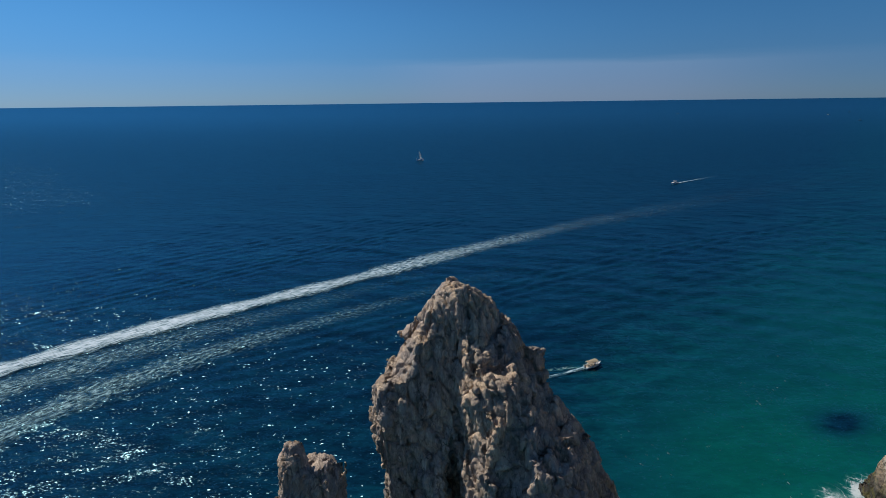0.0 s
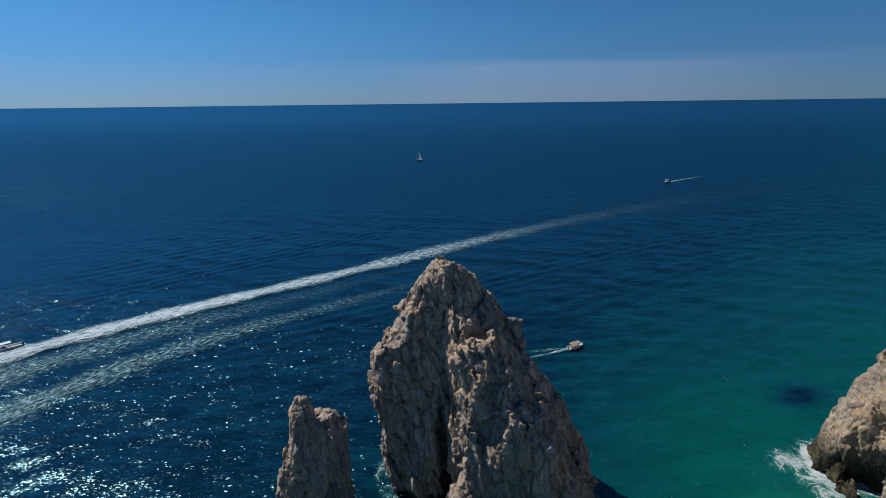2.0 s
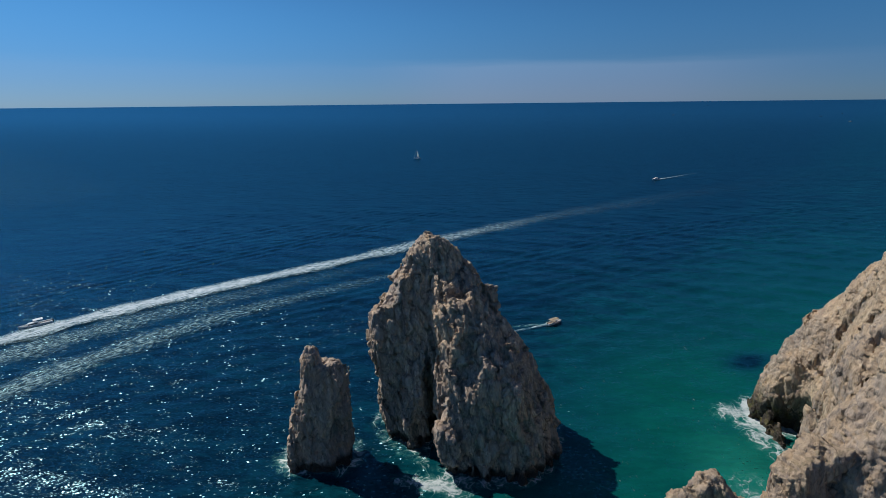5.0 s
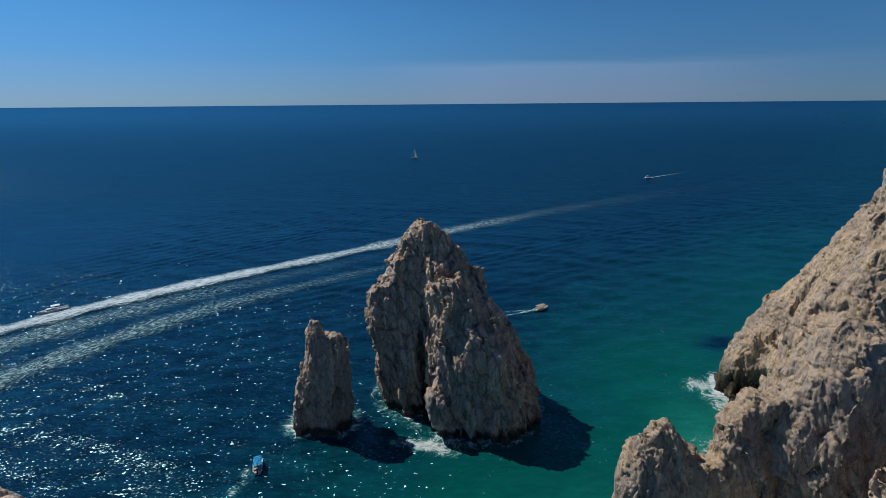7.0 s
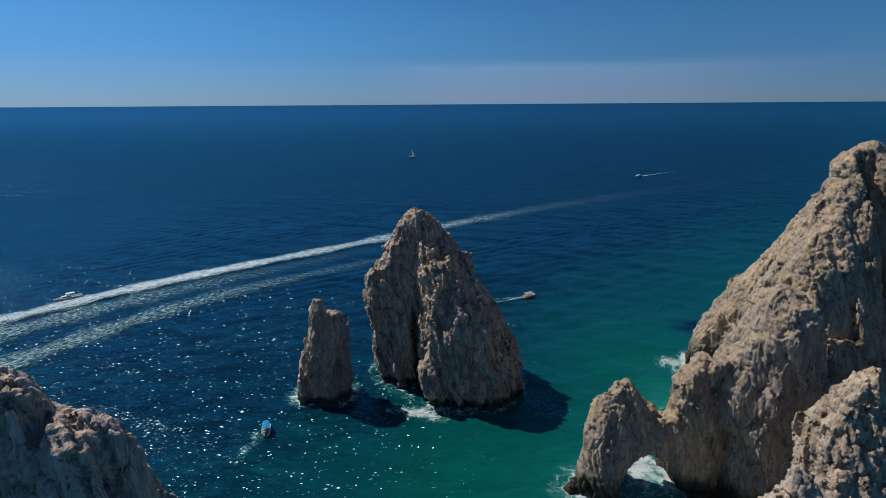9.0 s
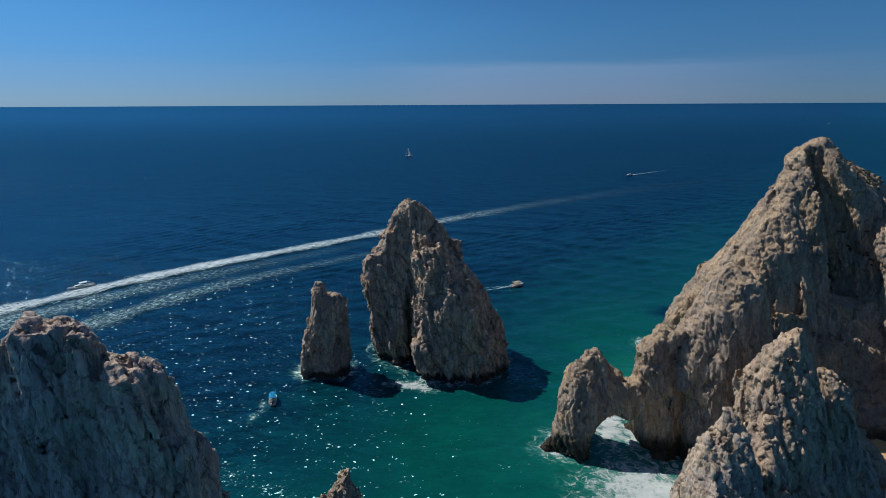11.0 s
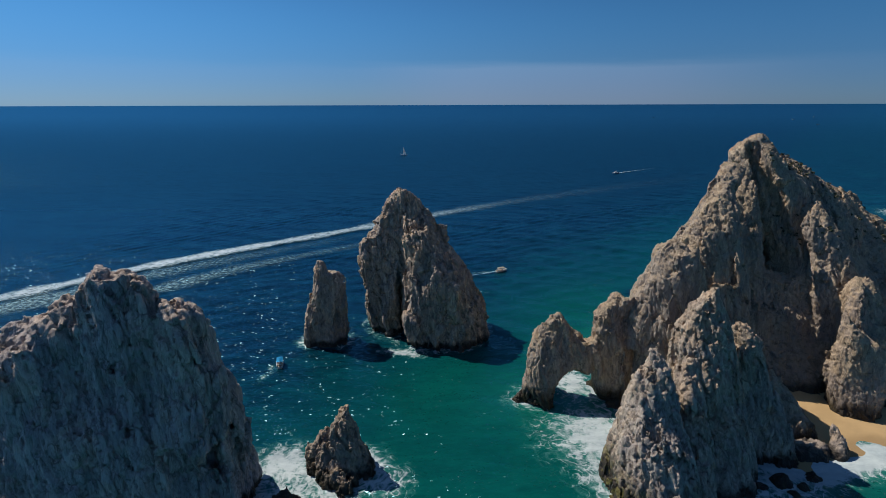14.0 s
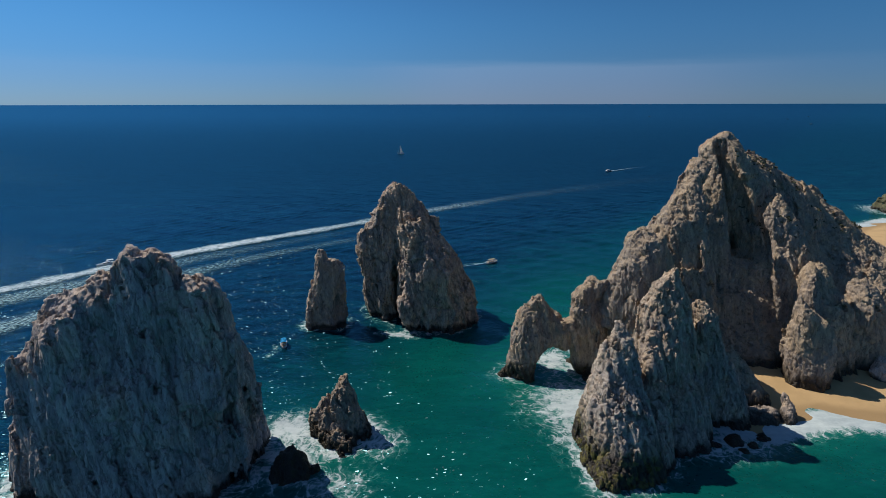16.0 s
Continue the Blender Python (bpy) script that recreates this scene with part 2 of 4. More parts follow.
    m.put(flat.inputs[1], m.node("CombineXYZ", X=calm, Y=calm, Z=0.0).outputs[0])
    tilted = m.node("VectorMath")
    m.put(tilted.inputs[0], normal)
    m.put(tilted.inputs[1], flat.outputs[0])
    unit = m.node("VectorMath")
    unit.operation = "NORMALIZE"
    m.put(unit.inputs[0], tilted.outputs[0])
    normal = unit.outputs[0]
    lumps = m.bump(m.math("MULTIPLY", white, torn), 0.6, 0.6)
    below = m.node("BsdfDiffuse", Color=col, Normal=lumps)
    above = m.node("BsdfGlossy", Color=(0.42, 0.84, 1, 1), Roughness=m.span(out, 120.0, 600.0, 0.24, 0.3), Normal=normal)
    above.distribution = "BECKMANN"
    share = m.math("MINIMUM", m.node("Fresnel", IOR=1.33, Normal=normal).outputs[0], m.span(out, 350.0, 3600.0, 0.24, 0.46))
    share = m.math("MULTIPLY", share, m.math("SUBTRACT", 1.0, white))
    mixed = m.node("MixShader")
    m.put(mixed.inputs[0], share)
    m.put(mixed.inputs[1], below.outputs[0])
    m.put(mixed.inputs[2], above.outputs[0])
    return m.surface(mixed.outputs[0])


def wake_material(name, strength, soft, thin=(0.11, 0.27, 0.33), dense=(0.54, 0.63, 0.70)):
    m = Nodes(name)
    along = m.node("Attribute")
    along.attribute_name = "cover"
    band = m.node("Attribute")
    band.attribute_name = "band"
    torn = m.noise(band.outputs["Vector"], 1.0, 7, 0.68)
    thick = m.math("MULTIPLY", along.outputs["Fac"], strength)
    cover = m.math("ADD", torn, m.math("MULTIPLY", m.math("SUBTRACT", thick, 0.5), 0.34))
    white = m.math("MULTIPLY", m.span(cover, 0.42, soft), m.math("MINIMUM", 1.0, m.math("MULTIPLY", thick, 1.4)))
    b = m.node("BsdfPrincipled", Base_Color=m.mix(m.span(cover, 0.45, 0.85), thin, dense), Roughness=0.75, Normal=m.bump(torn, 0.7, 0.8))
    clear = m.node("BsdfTransparent")
    mixed = m.node("MixShader")
    m.put(mixed.inputs[0], white)
    m.put(mixed.inputs[1], clear.outputs[0])
    m.put(mixed.inputs[2], b.outputs[0])
    return m.surface(mixed.outputs[0])


def sand_material():
    m = Nodes("beach sand")
    at = m.where()
    z = m.node("SeparateXYZ", Vector=m.node("NewGeometry").outputs["Position"]).outputs[2]
    patch = m.noise(at, 0.12, 5)
    grain = m.noise(at, 3.0, 6, 0.7)
    col = m.mix(m.span(patch, 0.35, 0.65), (0.50, 0.34, 0.17), (0.44, 0.30, 0.15))
    col = m.mix(m.math("MULTIPLY", m.span(grain, 0.5, 0.7), 0.35), col, (0.42, 0.29, 0.16))
    damp = m.span(m.math("ADD", z, m.math("MULTIPLY", m.math("SUBTRACT", patch, 0.5), 0.6)), 0.25, 0.7, 1.0, 0.0)
    col = m.mix(m.math("MULTIPLY", damp, 0.7), col, (0.27, 0.18, 0.09))
    b = m.node("BsdfPrincipled", Base_Color=col, Roughness=0.9, Normal=m.bump(m.noise(at, 0.8, 6, 0.6), 0.5, 0.25))
    b.inputs["Specular IOR Level"].default_value = 0.2
    return m.surface(b.outputs[0])


SEA = sea_material()
SCRUB = plain("dry scrub leaves", (0.085, 0.085, 0.04), 0.8, 0.0, 0.25, 0.6)
SAND = sand_material()
WHITE_HULL = plain("white hull paint", (0.78, 0.78, 0.76), 0.3)
DARK_HULL = plain("dark hull paint", (0.05, 0.06, 0.08), 0.35)
DECK = plain("deck boards", (0.42, 0.36, 0.28), 0.6)
TAN_CANVAS = plain("tan canvas", (0.62, 0.52, 0.38), 0.85)
BLUE_CANVAS = plain("blue canvas", (0.01, 0.40, 0.74), 0.8)
SAILCLOTH = plain("sailcloth", (0.8, 0.8, 0.78), 0.8)
METAL = plain("grey metal", (0.45, 0.45, 0.46), 0.35, 0.9)
BLACK = plain("black plastic", (0.03, 0.03, 0.03), 0.4)
GLASS_DARK = plain("tinted windscreen", (0.02, 0.03, 0.04), 0.1)


# ---------------------------------------------------------------- noise in space
CHANCE = np.random.RandomState(7).rand(64 * 64 * 64, 4).astype(np.float32)
LATTICE = np.ascontiguousarray(CHANCE[:, 3])


def lattice(x, y, z, seed):
    """Whole steps into the table of chance numbers, and what is left over."""
    xf, yf, zf = np.floor(x), np.floor(y), np.floor(z)
    i, j, k = xf.astype(np.int32) + seed * 17, yf.astype(np.int32) + seed * 29, zf.astype(np.int32) + seed * 41
    return i, j, k, (x - xf).astype(np.float32), (y - yf).astype(np.float32), (z - zf).astype(np.float32)


def value_noise(x, y, z, seed):
    i, j, k, u, v, w = lattice(x, y, z, seed)
    u, v, w = (a * a * (3 - 2 * a) for a in (u, v, w))
    planes = []
    for a in (0, 1):
        rows = []
        for b in (0, 1):
            at = (((i + a) & 63) << 12) | (((j + b) & 63) << 6)
            low = LATTICE[at | (k & 63)]
            rows.append(low + (LATTICE[at | ((k + 1) & 63)] - low) * w)
        planes.append(rows[0] + (rows[1] - rows[0]) * v)
    return planes[0] + (planes[1] - planes[0]) * u - np.float32(0.5)


def cells(x, y, z, seed):
    """For the nearest of the random points, one a cell: a chance number, how near the border to the next lies, and a height over its tilted face."""
    i, j, k, u, v, w = lattice(x - 0.5, y - 0.5, z - 0.5, seed)
    first = np.full(x.shape, 9, np.float32)
    second, which = first.copy(), np.zeros(x.shape, np.int32)
    off = [np.zeros(x.shape, np.float32) for _ in range(3)]
    for a in (0, 1):
        for b in (0, 1):
            for c in (0, 1):
                at = (((i + a) & 63) << 12) | (((j + b) & 63) << 6) | ((k + c) & 63)
                p = CHANCE[at] * np.float32(0.8) - np.float32(0.4)
                away = (u - a - p[..., 0], v - b - p[..., 1], w - c - p[..., 2])
                d = away[0] ** 2 + away[1] ** 2 + away[2] ** 2
                second = np.minimum(second, np.maximum(first, d))
                nearer = d < first
                which = np.where(nearer, at, which)
                first = np.where(nearer, d, first)
                off = [np.where(nearer, n, o) for n, o in zip(away, off)]
    own = CHANCE[(which * 7 + 1013) & 262143] - np.float32(0.5)
    tilt = own[..., 0] * off[0] + own[..., 1] * off[1] + own[..., 2] * off[2]
    return own[..., 3], np.sqrt(second) - np.sqrt(first), tilt


# ---------------------------------------------------------------- rock
def lobe(rows, x, y, z, power=2.4):
    """How far outside (plus) or inside (minus) a tapering column lies; rows: z, centre x, y, radius x, y."""
    r = np.array(rows, np.float64)
    cx, cy, rx, ry = (np.interp(z, r[:, 0], r[:, c]) for c in (1, 2, 3, 4))
    q = ((np.abs(x - cx) / rx) ** power + (np.abs(y - cy) / ry) ** power) ** (1 / power)
    side = (q - 1) * np.minimum(rx, ry)
    return np.maximum(np.maximum(side, (z - r[-1, 0]) * 0.8), (r[0, 0] - z))


def rock_field(lobes, x, y, z, carve=None, blend=1.2):
    f = None
    for rows in lobes:
        g = lobe(rows, x, y, z)
        if f is None:
            f = g
        else:
            h = np.clip(0.5 + 0.5 * (f - g) / blend, 0, 1)
            f = f * (1 - h) + g * h - blend * h * (1 - h)
    return carve(f, x, y, z) if carve else f


def surface_of(values, origin, step):
    """The faces where the values on a grid cross nought."""
    inside = values < 0
    n = np.array(values.shape) - 1
    corner = [(a, b, c) for a in (0, 1) for b in (0, 1) for c in (0, 1)]
    count = sum(inside[a:n[0] + a, b:n[1] + b, c:n[2] + c].astype(np.int8) for a, b, c in corner)
    active = (count > 0) & (count < 8)
    at = np.argwhere(active)
    index = np.full(active.shape, -1, np.int64)
    index[active] = np.arange(len(at))
    val = [values[at[:, 0] + a, at[:, 1] + b, at[:, 2] + c] for a, b, c in corner]
    total, hits = np.zeros((len(at), 3)), np.zeros(len(at))
    for p in range(8):
        for q in range(p + 1, 8):
            step_between = np.array(corner[q]) - np.array(corner[p])
            if np.abs(step_between).sum() != 1:
                continue
            cross = (val[p] < 0) != (val[q] < 0)
            s = np.where(cross, val[p] / np.where(cross, val[p] - val[q], 1), 0)
            total += cross[:, None] * (np.array(corner[p]) + s[:, None] * step_between)
            hits += cross
    verts = origin + (at + total / hits[:, None]) * step
    faces = []
    for axis in range(3):
        o1, o2 = (axis + 1) % 3, (axis + 2) % 3
        lo, hi = [slice(None)] * 3, [slice(None)] * 3
        lo[axis], hi[axis] = slice(0, -1), slice(1, None)
        for o in (o1, o2):
            lo[o] = hi[o] = slice(1, -1)
        a, b = inside[tuple(lo)], inside[tuple(hi)]
        for first, turn in ((a & ~b, False), (~a & b, True)):
            e = np.argwhere(first)
            e[:, o1] += 1
            e[:, o2] += 1
            quad = []
            for d1, d2 in ((-1, -1), (0, -1), (0, 0), (-1, 0)):
                c = e.copy()
                c[:, o1] += d1
                c[:, o2] += d2
                quad.append(index[c[:, 0], c[:, 1], c[:, 2]])
            faces.append(np.array(quad[::-1] if turn else quad).T)
    return verts, np.concatenate(faces)


def mesh_of(name, verts, faces, material, smooth=True):
    me = bpy.data.meshes.new(name)
    me.vertices.add(len(verts))
    me.vertices.foreach_set("co", np.asarray(verts, np.float32).ravel())
    me.loops.add(faces.size)
    me.loops.foreach_set("vertex_index", faces.ravel().astype(np.int32))
    me.polygons.add(len(faces))
    me.polygons.foreach_set("loop_start", np.arange(0, faces.size, faces.shape[1], dtype=np.int32))
    me.polygons.foreach_set("use_smooth", np.full(len(faces), smooth))
    me.update(calc_edges=True)
    me.materials.append(material)
    return me


def warp(x, y, z, s, lump, seed):
    wx = lump * 3.4 * s * value_noise(x / (12 * s), y / (12 * s), z / (15 * s), seed) + 0.9 * s * value_noise(x / (4.5 * s), y / (4.5 * s), z / (12 * s), seed + 1)
    wy = lump * 3.4 * s * value_noise(x / (12 * s), y / (12 * s), z / (15 * s), seed + 2) + 0.9 * s * value_noise(x / (4.5 * s), y / (4.5 * s), z / (12 * s), seed + 3)
    wz = 2.2 * s * value_noise(x / (4 * s), y / (4 * s), z / (14 * s), seed + 4)
    return x + wx, y + wy, z + wz


def weathered(lobes, carve, x, y, z, s, block, lump, seed, joints):
    """The columns, warped, with ribs and gullies and the widest blocks set in or out of the face."""
    px, py, pz = warp(x, y, z, s, lump, seed)
    f = rock_field(lobes, px, py, pz, carve) + 1.1 * s
    b = block * s
    rib = 1 - np.abs(2.6 * value_noise(px / (7.5 * s), py / (7.5 * s), pz / (50 * s), seed + 5))
    f = f - 2.3 * b * lump * (rib - 0.6)
    rib = 1 - np.abs(2.6 * value_noise(px / (2.8 * s), py / (2.8 * s), pz / (22 * s), seed + 8))
    f = f - 1.1 * b * lump ** 2 * (rib - 0.6)
    wide, tall, out, groove, tight, face = joints[0]
    chance, border, tilt = cells((px + 0.22 * pz) / (wide * s), (py - 0.15 * pz) / (wide * s), pz / (tall * s), seed + 60)
    return f + b * (out * chance - face * tilt + groove * np.exp(-((border / tight) ** 2)))


def split_quads(verts, faces):
    """Each quad cut into four, flat."""
    n = len(verts)
    pairs = np.stack([faces, np.roll(faces, -1, 1)], -1).reshape(-1, 2)
    pairs.sort(1)
    key, back = np.unique(pairs[:, 0].astype(np.int64) * n + pairs[:, 1], return_inverse=True)
    middle = (verts[key // n] + verts[key % n]) / 2
    e = n + back.reshape(-1, 4)
    c = n + len(key) + np.arange(len(faces))
    made = [np.stack([faces[:, q], e[:, q], c, e[:, q - 1]], -1) for q in range(4)]
    return np.concatenate([verts, middle, verts[faces].mean(1)]), np.concatenate(made)


def normals_of(verts, faces):
    across = np.cross(verts[faces[:, 2]] - verts[faces[:, 0]], verts[faces[:, 3]] - verts[faces[:, 1]])
    n = np.stack([np.bincount(faces.ravel(), np.repeat(across[:, a], 4), len(verts)) for a in range(3)], -1)
    return n / np.maximum(np.linalg.norm(n, axis=1, keepdims=True), 1e-9)


def kept_of(verts, faces, keep):
    """The mesh of the faces that are kept."""
    faces = faces[keep]
    used = np.zeros(len(verts), bool)
    used[faces.ravel()] = True
    number = np.cumsum(used) - 1
    return verts[used], number[faces]


def one_mass(verts, faces):
    """Without the crumbs that hang free of the mass."""
    label = np.arange(len(verts))
    for _ in range(60):
        low_label = label[faces].min(1)
        fresh = label.copy()
        for c in range(4):
            np.minimum.at(fresh, faces[:, c], low_label)
        fresh = fresh[fresh]
        if (fresh == label).all():
            break
        label = fresh
    main = np.bincount(label).argmax()
    return kept_of(verts, faces, label[faces[:, 0]] == main)


FOAM_SOURCES = []


def rock_mesh(name, lobes, others, material, step, size, carve, seed, block, lump, joints):
    """Columns run together, warped and fluted, then cracked into tilted blocks. size scales the unevenness, step is the finished grain."""
    step *= 2 * DETAIL
    rows = np.concatenate([np.array(r) for r in lobes])
    pad = 4.0 * size + 2
    low = np.array([(rows[:, 1] - rows[:, 3]).min() - pad, (rows[:, 2] - rows[:, 4]).min() - pad, -3.0])
    high = np.array([(rows[:, 1] + rows[:, 3]).max() + pad, (rows[:, 2] + rows[:, 4]).max() + pad, rows[:, 0].max() + 3])
    n = np.ceil((high - low) / (step * 4)).astype(int) + 1
    axes = [low[a] + step * np.arange(n[a] * 4) for a in range(3)]
    middle = np.meshgrid(*[ax[::4] + step * 1.5 for ax in axes], indexing="ij")
    values = rock_field(lobes, *middle, carve)
    # the rough shape first, then the fine one in a thin layer where the surface runs
    for times, reach in ((2, 5.2 * size + step * 4), (1, step * 2.6)):
        near = np.abs(values) < reach
        double = lambda g: g.repeat(2, 0).repeat(2, 1).repeat(2, 2)
        values, near = double(values), double(near)
        i, j, k = np.nonzero(near)
        shift = step * (times - 1) / 2
        x, y, z = axes[0][i * times] + shift, axes[1][j * times] + shift, axes[2][k * times] + shift
        values[i, j, k] = weathered(lobes, carve, x, y, z, size, block, lump, seed, joints)
    for a in range(3):
        edge = [slice(None)] * 3
        for end in (0, -1):
            edge[a] = end
            values[tuple(edge)] = np.maximum(values[tuple(edge)], 0.5)
    verts, faces = one_mass(*surface_of(values, low, step))
    # what lies deep inside a neighbouring mass, or under water, is left away
    mid = verts[faces].mean(1)
    buried = mid[:, 2] < -2.0
    if others:
        buried |= rock_field(others, *warp(*mid.T, size, lump, seed), carve) < -3.6 * size - 0.6
    verts, faces = split_quads(*kept_of(verts, faces, ~buried))
    # smaller blocks, each with a tilted face of its own, and the open joints between them
    facing = normals_of(verts, faces)
    px, py, pz = warp(*verts.T, size, lump, seed)
    lx, ly, b = px + 0.22 * pz, py - 0.15 * pz, block * size
    out_by = 0.1 * b * value_noise(px / (0.9 * size), py / (0.9 * size), pz / (1.6 * size), seed + 21)
    for level, (wide, tall, out, groove, tight, face) in enumerate(joints[1:]):
        chance, border, tilt = cells(lx / (wide * size), ly / (wide * size), pz / (tall * size), seed + 70 + level)
        out_by = out_by + b * (out * chance + face * tilt - groove * np.exp(-((border / tight) ** 2)))
    out_by = out_by * (0.85 + 0.15 * np.clip((1 - np.abs(facing[:, 2])) / 0.55, 0, 1))
    return mesh_of(name, verts + facing * out_by[:, None], faces, material)


def rock(name, masses, material, step, label, size=1.0, carve=None, foam=(1.5, 0.8), category="rock", seed=1, block=1.0, joints=None, lump=1.0):
    """A rock of one mass, or of several masses grown together: part name and columns for each."""
    rows = np.concatenate([np.array(r) for mass in masses for r in mass[1]])
    foot = Vector((float(rows[:, 1].mean()), float(rows[:, 2].mean()), 0))
    top = new(name) if len(masses) > 1 else None
    if top:
        top.location = foot
    for n, (part_name, lobes, *own) in enumerate(masses):
        others = [rows for m, mass in enumerate(masses) if m != n for rows in mass[1]]
        me = rock_mesh(part_name, lobes, others, own[0] if own else material, step, size, carve, seed, block, lump, joints or BLOCKS)
        me.transform(Matrix.Translation(-foot))
        ob = new(part_name if top else name, me)
        if top:
            ob.parent = top
        else:
            ob.location = foot
            top = ob
        FOAM_SOURCES.append((lobes, carve, foam))
    return tagged(top, label, category)


DETAIL = 1.0
# width, height, step in or out, depth and tightness of the joints, tilt of the faces
BLOCKY = ((6.5, 16.0, 2.2, 0.9, 0.07, 2.6), (2.8, 6.0, 0.8, 0.8, 0.065, 1.4), (1.2, 2.0, 0.3, 0.25, 0.11, 0.55))
FLUTED = ((5.5, 22.0, 1.7, 0.9, 0.07, 2.0), (1.9, 13.0, 0.85, 0.95, 0.065, 1.2), (0.85, 4.5, 0.2, 0.16, 0.1, 0.4))
SLABS = ((10.0, 26.0, 2.4, 0.9, 0.05, 3.5), (2.4, 12.0, 0.6, 0.65, 0.065, 1.0), (1.1, 3.2, 0.34, 0.32, 0.11, 0.6))
BLOCKS = ((6.0, 17.0, 1.7, 0.7, 0.05, 1.5), (2.5, 7.5, 0.7, 0.5, 0.07, 1.2), (1.05, 2.4, 0.3, 0.22, 0.1, 0.6))

BIG_STACK = [
    ("main_block", [[(-4, 21, 94, 22.5, 21), (8, 21, 93.5, 21, 19.5), (20, 20.5, 92.5, 17.6, 18), (28, 19.5, 92, 15.4, 16), (36, 17, 91.5, 12.2, 13), (43, 14, 91, 9, 9.5), (48, 12.5, 91, 6, 6.5), (51, 12, 91, 3, 3)]]),
    ("crown", [[(20, 5, 105, 16, 10), (34, 5, 105, 17.5, 10), (41, 6, 105, 18.6, 9.5), (47, 7, 105, 17, 9), (51, 6.5, 104.5, 13.6, 8.5), (54, 6, 104, 12, 8), (58, 5.2, 103.5, 9, 6.8), (61.5, 5.8, 103, 6.6, 5.6), (64.4, 6.3, 103, 3.6, 3.4)],
              [(28, 12, 97, 10, 8), (44, 12, 97, 9, 8), (52, 10.5, 98.5, 7, 6.5), (59, 8, 101, 4, 4)]]),
    ("buttress", [
        [(-4, 0, 102.5, 14.5, 12), (4, -1, 102, 13.6, 11.5), (14, -1.2, 101.5, 12.4, 11), (22, -1.4, 101, 11.8, 10.5), (28, -2, 101, 12, 10.5), (34, -2.4, 101, 13, 10.5), (40, -2, 101.5, 12.6, 9.5), (46, -0.5, 102, 10, 8.5), (52, 1.5, 102, 7.4, 7), (57, 3.5, 102.5, 5, 5)],
        [(-4, -0.5, 95, 6.5, 9), (10, -1, 95.5, 6, 8.5), (24, -1.5, 96, 5, 7.5), (36, -2, 97, 4, 6)],
    ]),
]
SMALL_STACK = [
    ("shaft", [[(-4, -29.5, 87, 12.8, 9.4), (2, -29, 87, 11.2, 8.4), (8, -28.5, 86.5, 10, 7.6), (15, -27.7, 86, 9, 6.8), (22, -26.8, 85.5, 8.2, 6.2), (29, -26, 85, 7.4, 5.6), (31.5, -25.5, 85, 6, 4.6), (33.5, -25, 85, 3, 2.5)]]),
    ("prong", [[(22, -29, 84.5, 4.8, 4.8), (31, -29.3, 84.5, 3.8, 3.8), (35.5, -28.8, 84.5, 2.5, 2.5), (38, -28.6, 84.5, 1.2, 1.2)]]),
]
NEAR_ROCK = [
    ("body", [[(-4, -64, -8, 36, 21), (16, -62.5, -8, 33.5, 18), (37, -60, -9, 29.5, 14), (46, -58, -10, 24.5, 12), (51, -57.5, -11, 21, 10), (54.5, -54, -11.5, 16, 8.5), (57, -51, -12, 11, 7)],
              [(44, -64, -11.5, 9, 8), (54, -62.5, -12, 6.2, 6), (60.5, -59.5, -12.3, 3.4, 3.4)]]),
    ("crown", [[(40, -53, -12, 12, 9), (55, -52.5, -12.5, 10.6, 6.8), (60, -52, -12.7, 8.4, 6), (64.5, -52, -12.7, 6, 4.8), (66.8, -52, -12.7, 3.6, 3.2)]]),
    ("shoulder", [[(26, -41, -12, 12, 11), (40, -40, -12, 10.4, 9), (50, -39.5, -12.5, 7.2, 7), (55, -39.5, -12.5, 5.4, 5.4), (58.5, -40, -12.5, 2.4, 2.4)]]),
    ("shoulder", [[(20, -80, -9, 15, 13), (36, -79, -10, 12, 9.5), (46, -75.5, -10.5, 8.8, 7), (51, -73.5, -11, 5.6, 5), (54, -73.5, -11, 2.5, 2.5)]]),
]
SPIKE_ROCK = [
    ("main_block", [[(-3, -8.5, 4, 9, 8), (3, -8.7, 4.5, 7.6, 6.8), (7, -9, 5, 6.2, 5.4), (11, -9, 5.2, 4.4, 4.2), (15, -8.5, 5.5, 2.7, 2.7), (18.4, -8.3, 5.6, 1.4, 1.4)]]),
    ("block", [[(-3, -15.5, 6, 5.5, 5.5), (4, -15, 6.2, 3.6, 3.6), (8, -14.2, 6.2, 2.8, 2.8), (11.5, -13, 6, 1.5, 1.5)]]),
    ("block", [[(-3, -1.5, 3, 5, 5), (2.5, -2, 3.5, 3.4, 3.4), (6, -3.5, 4, 1.6, 1.6)]]),
    ("block", [[(-3, -8, -3.5, 5, 4), (2, -8.5, -3, 3.4, 2.8), (4.5, -9, -2, 1.4, 1.4)]]),
]
DARK_ROCK = [("rock", [[(-3, -21, -14, 7.4, 6.4), (3, -21, -13, 5, 4.6), (7.8, -20.5, -12, 1.4, 1.4)]])]
LITTLE_ROCK = [("rock", [[(-3, -14, -13, 2.8, 2.6), (2.0, -14, -13, 1.2, 1.2)]])]
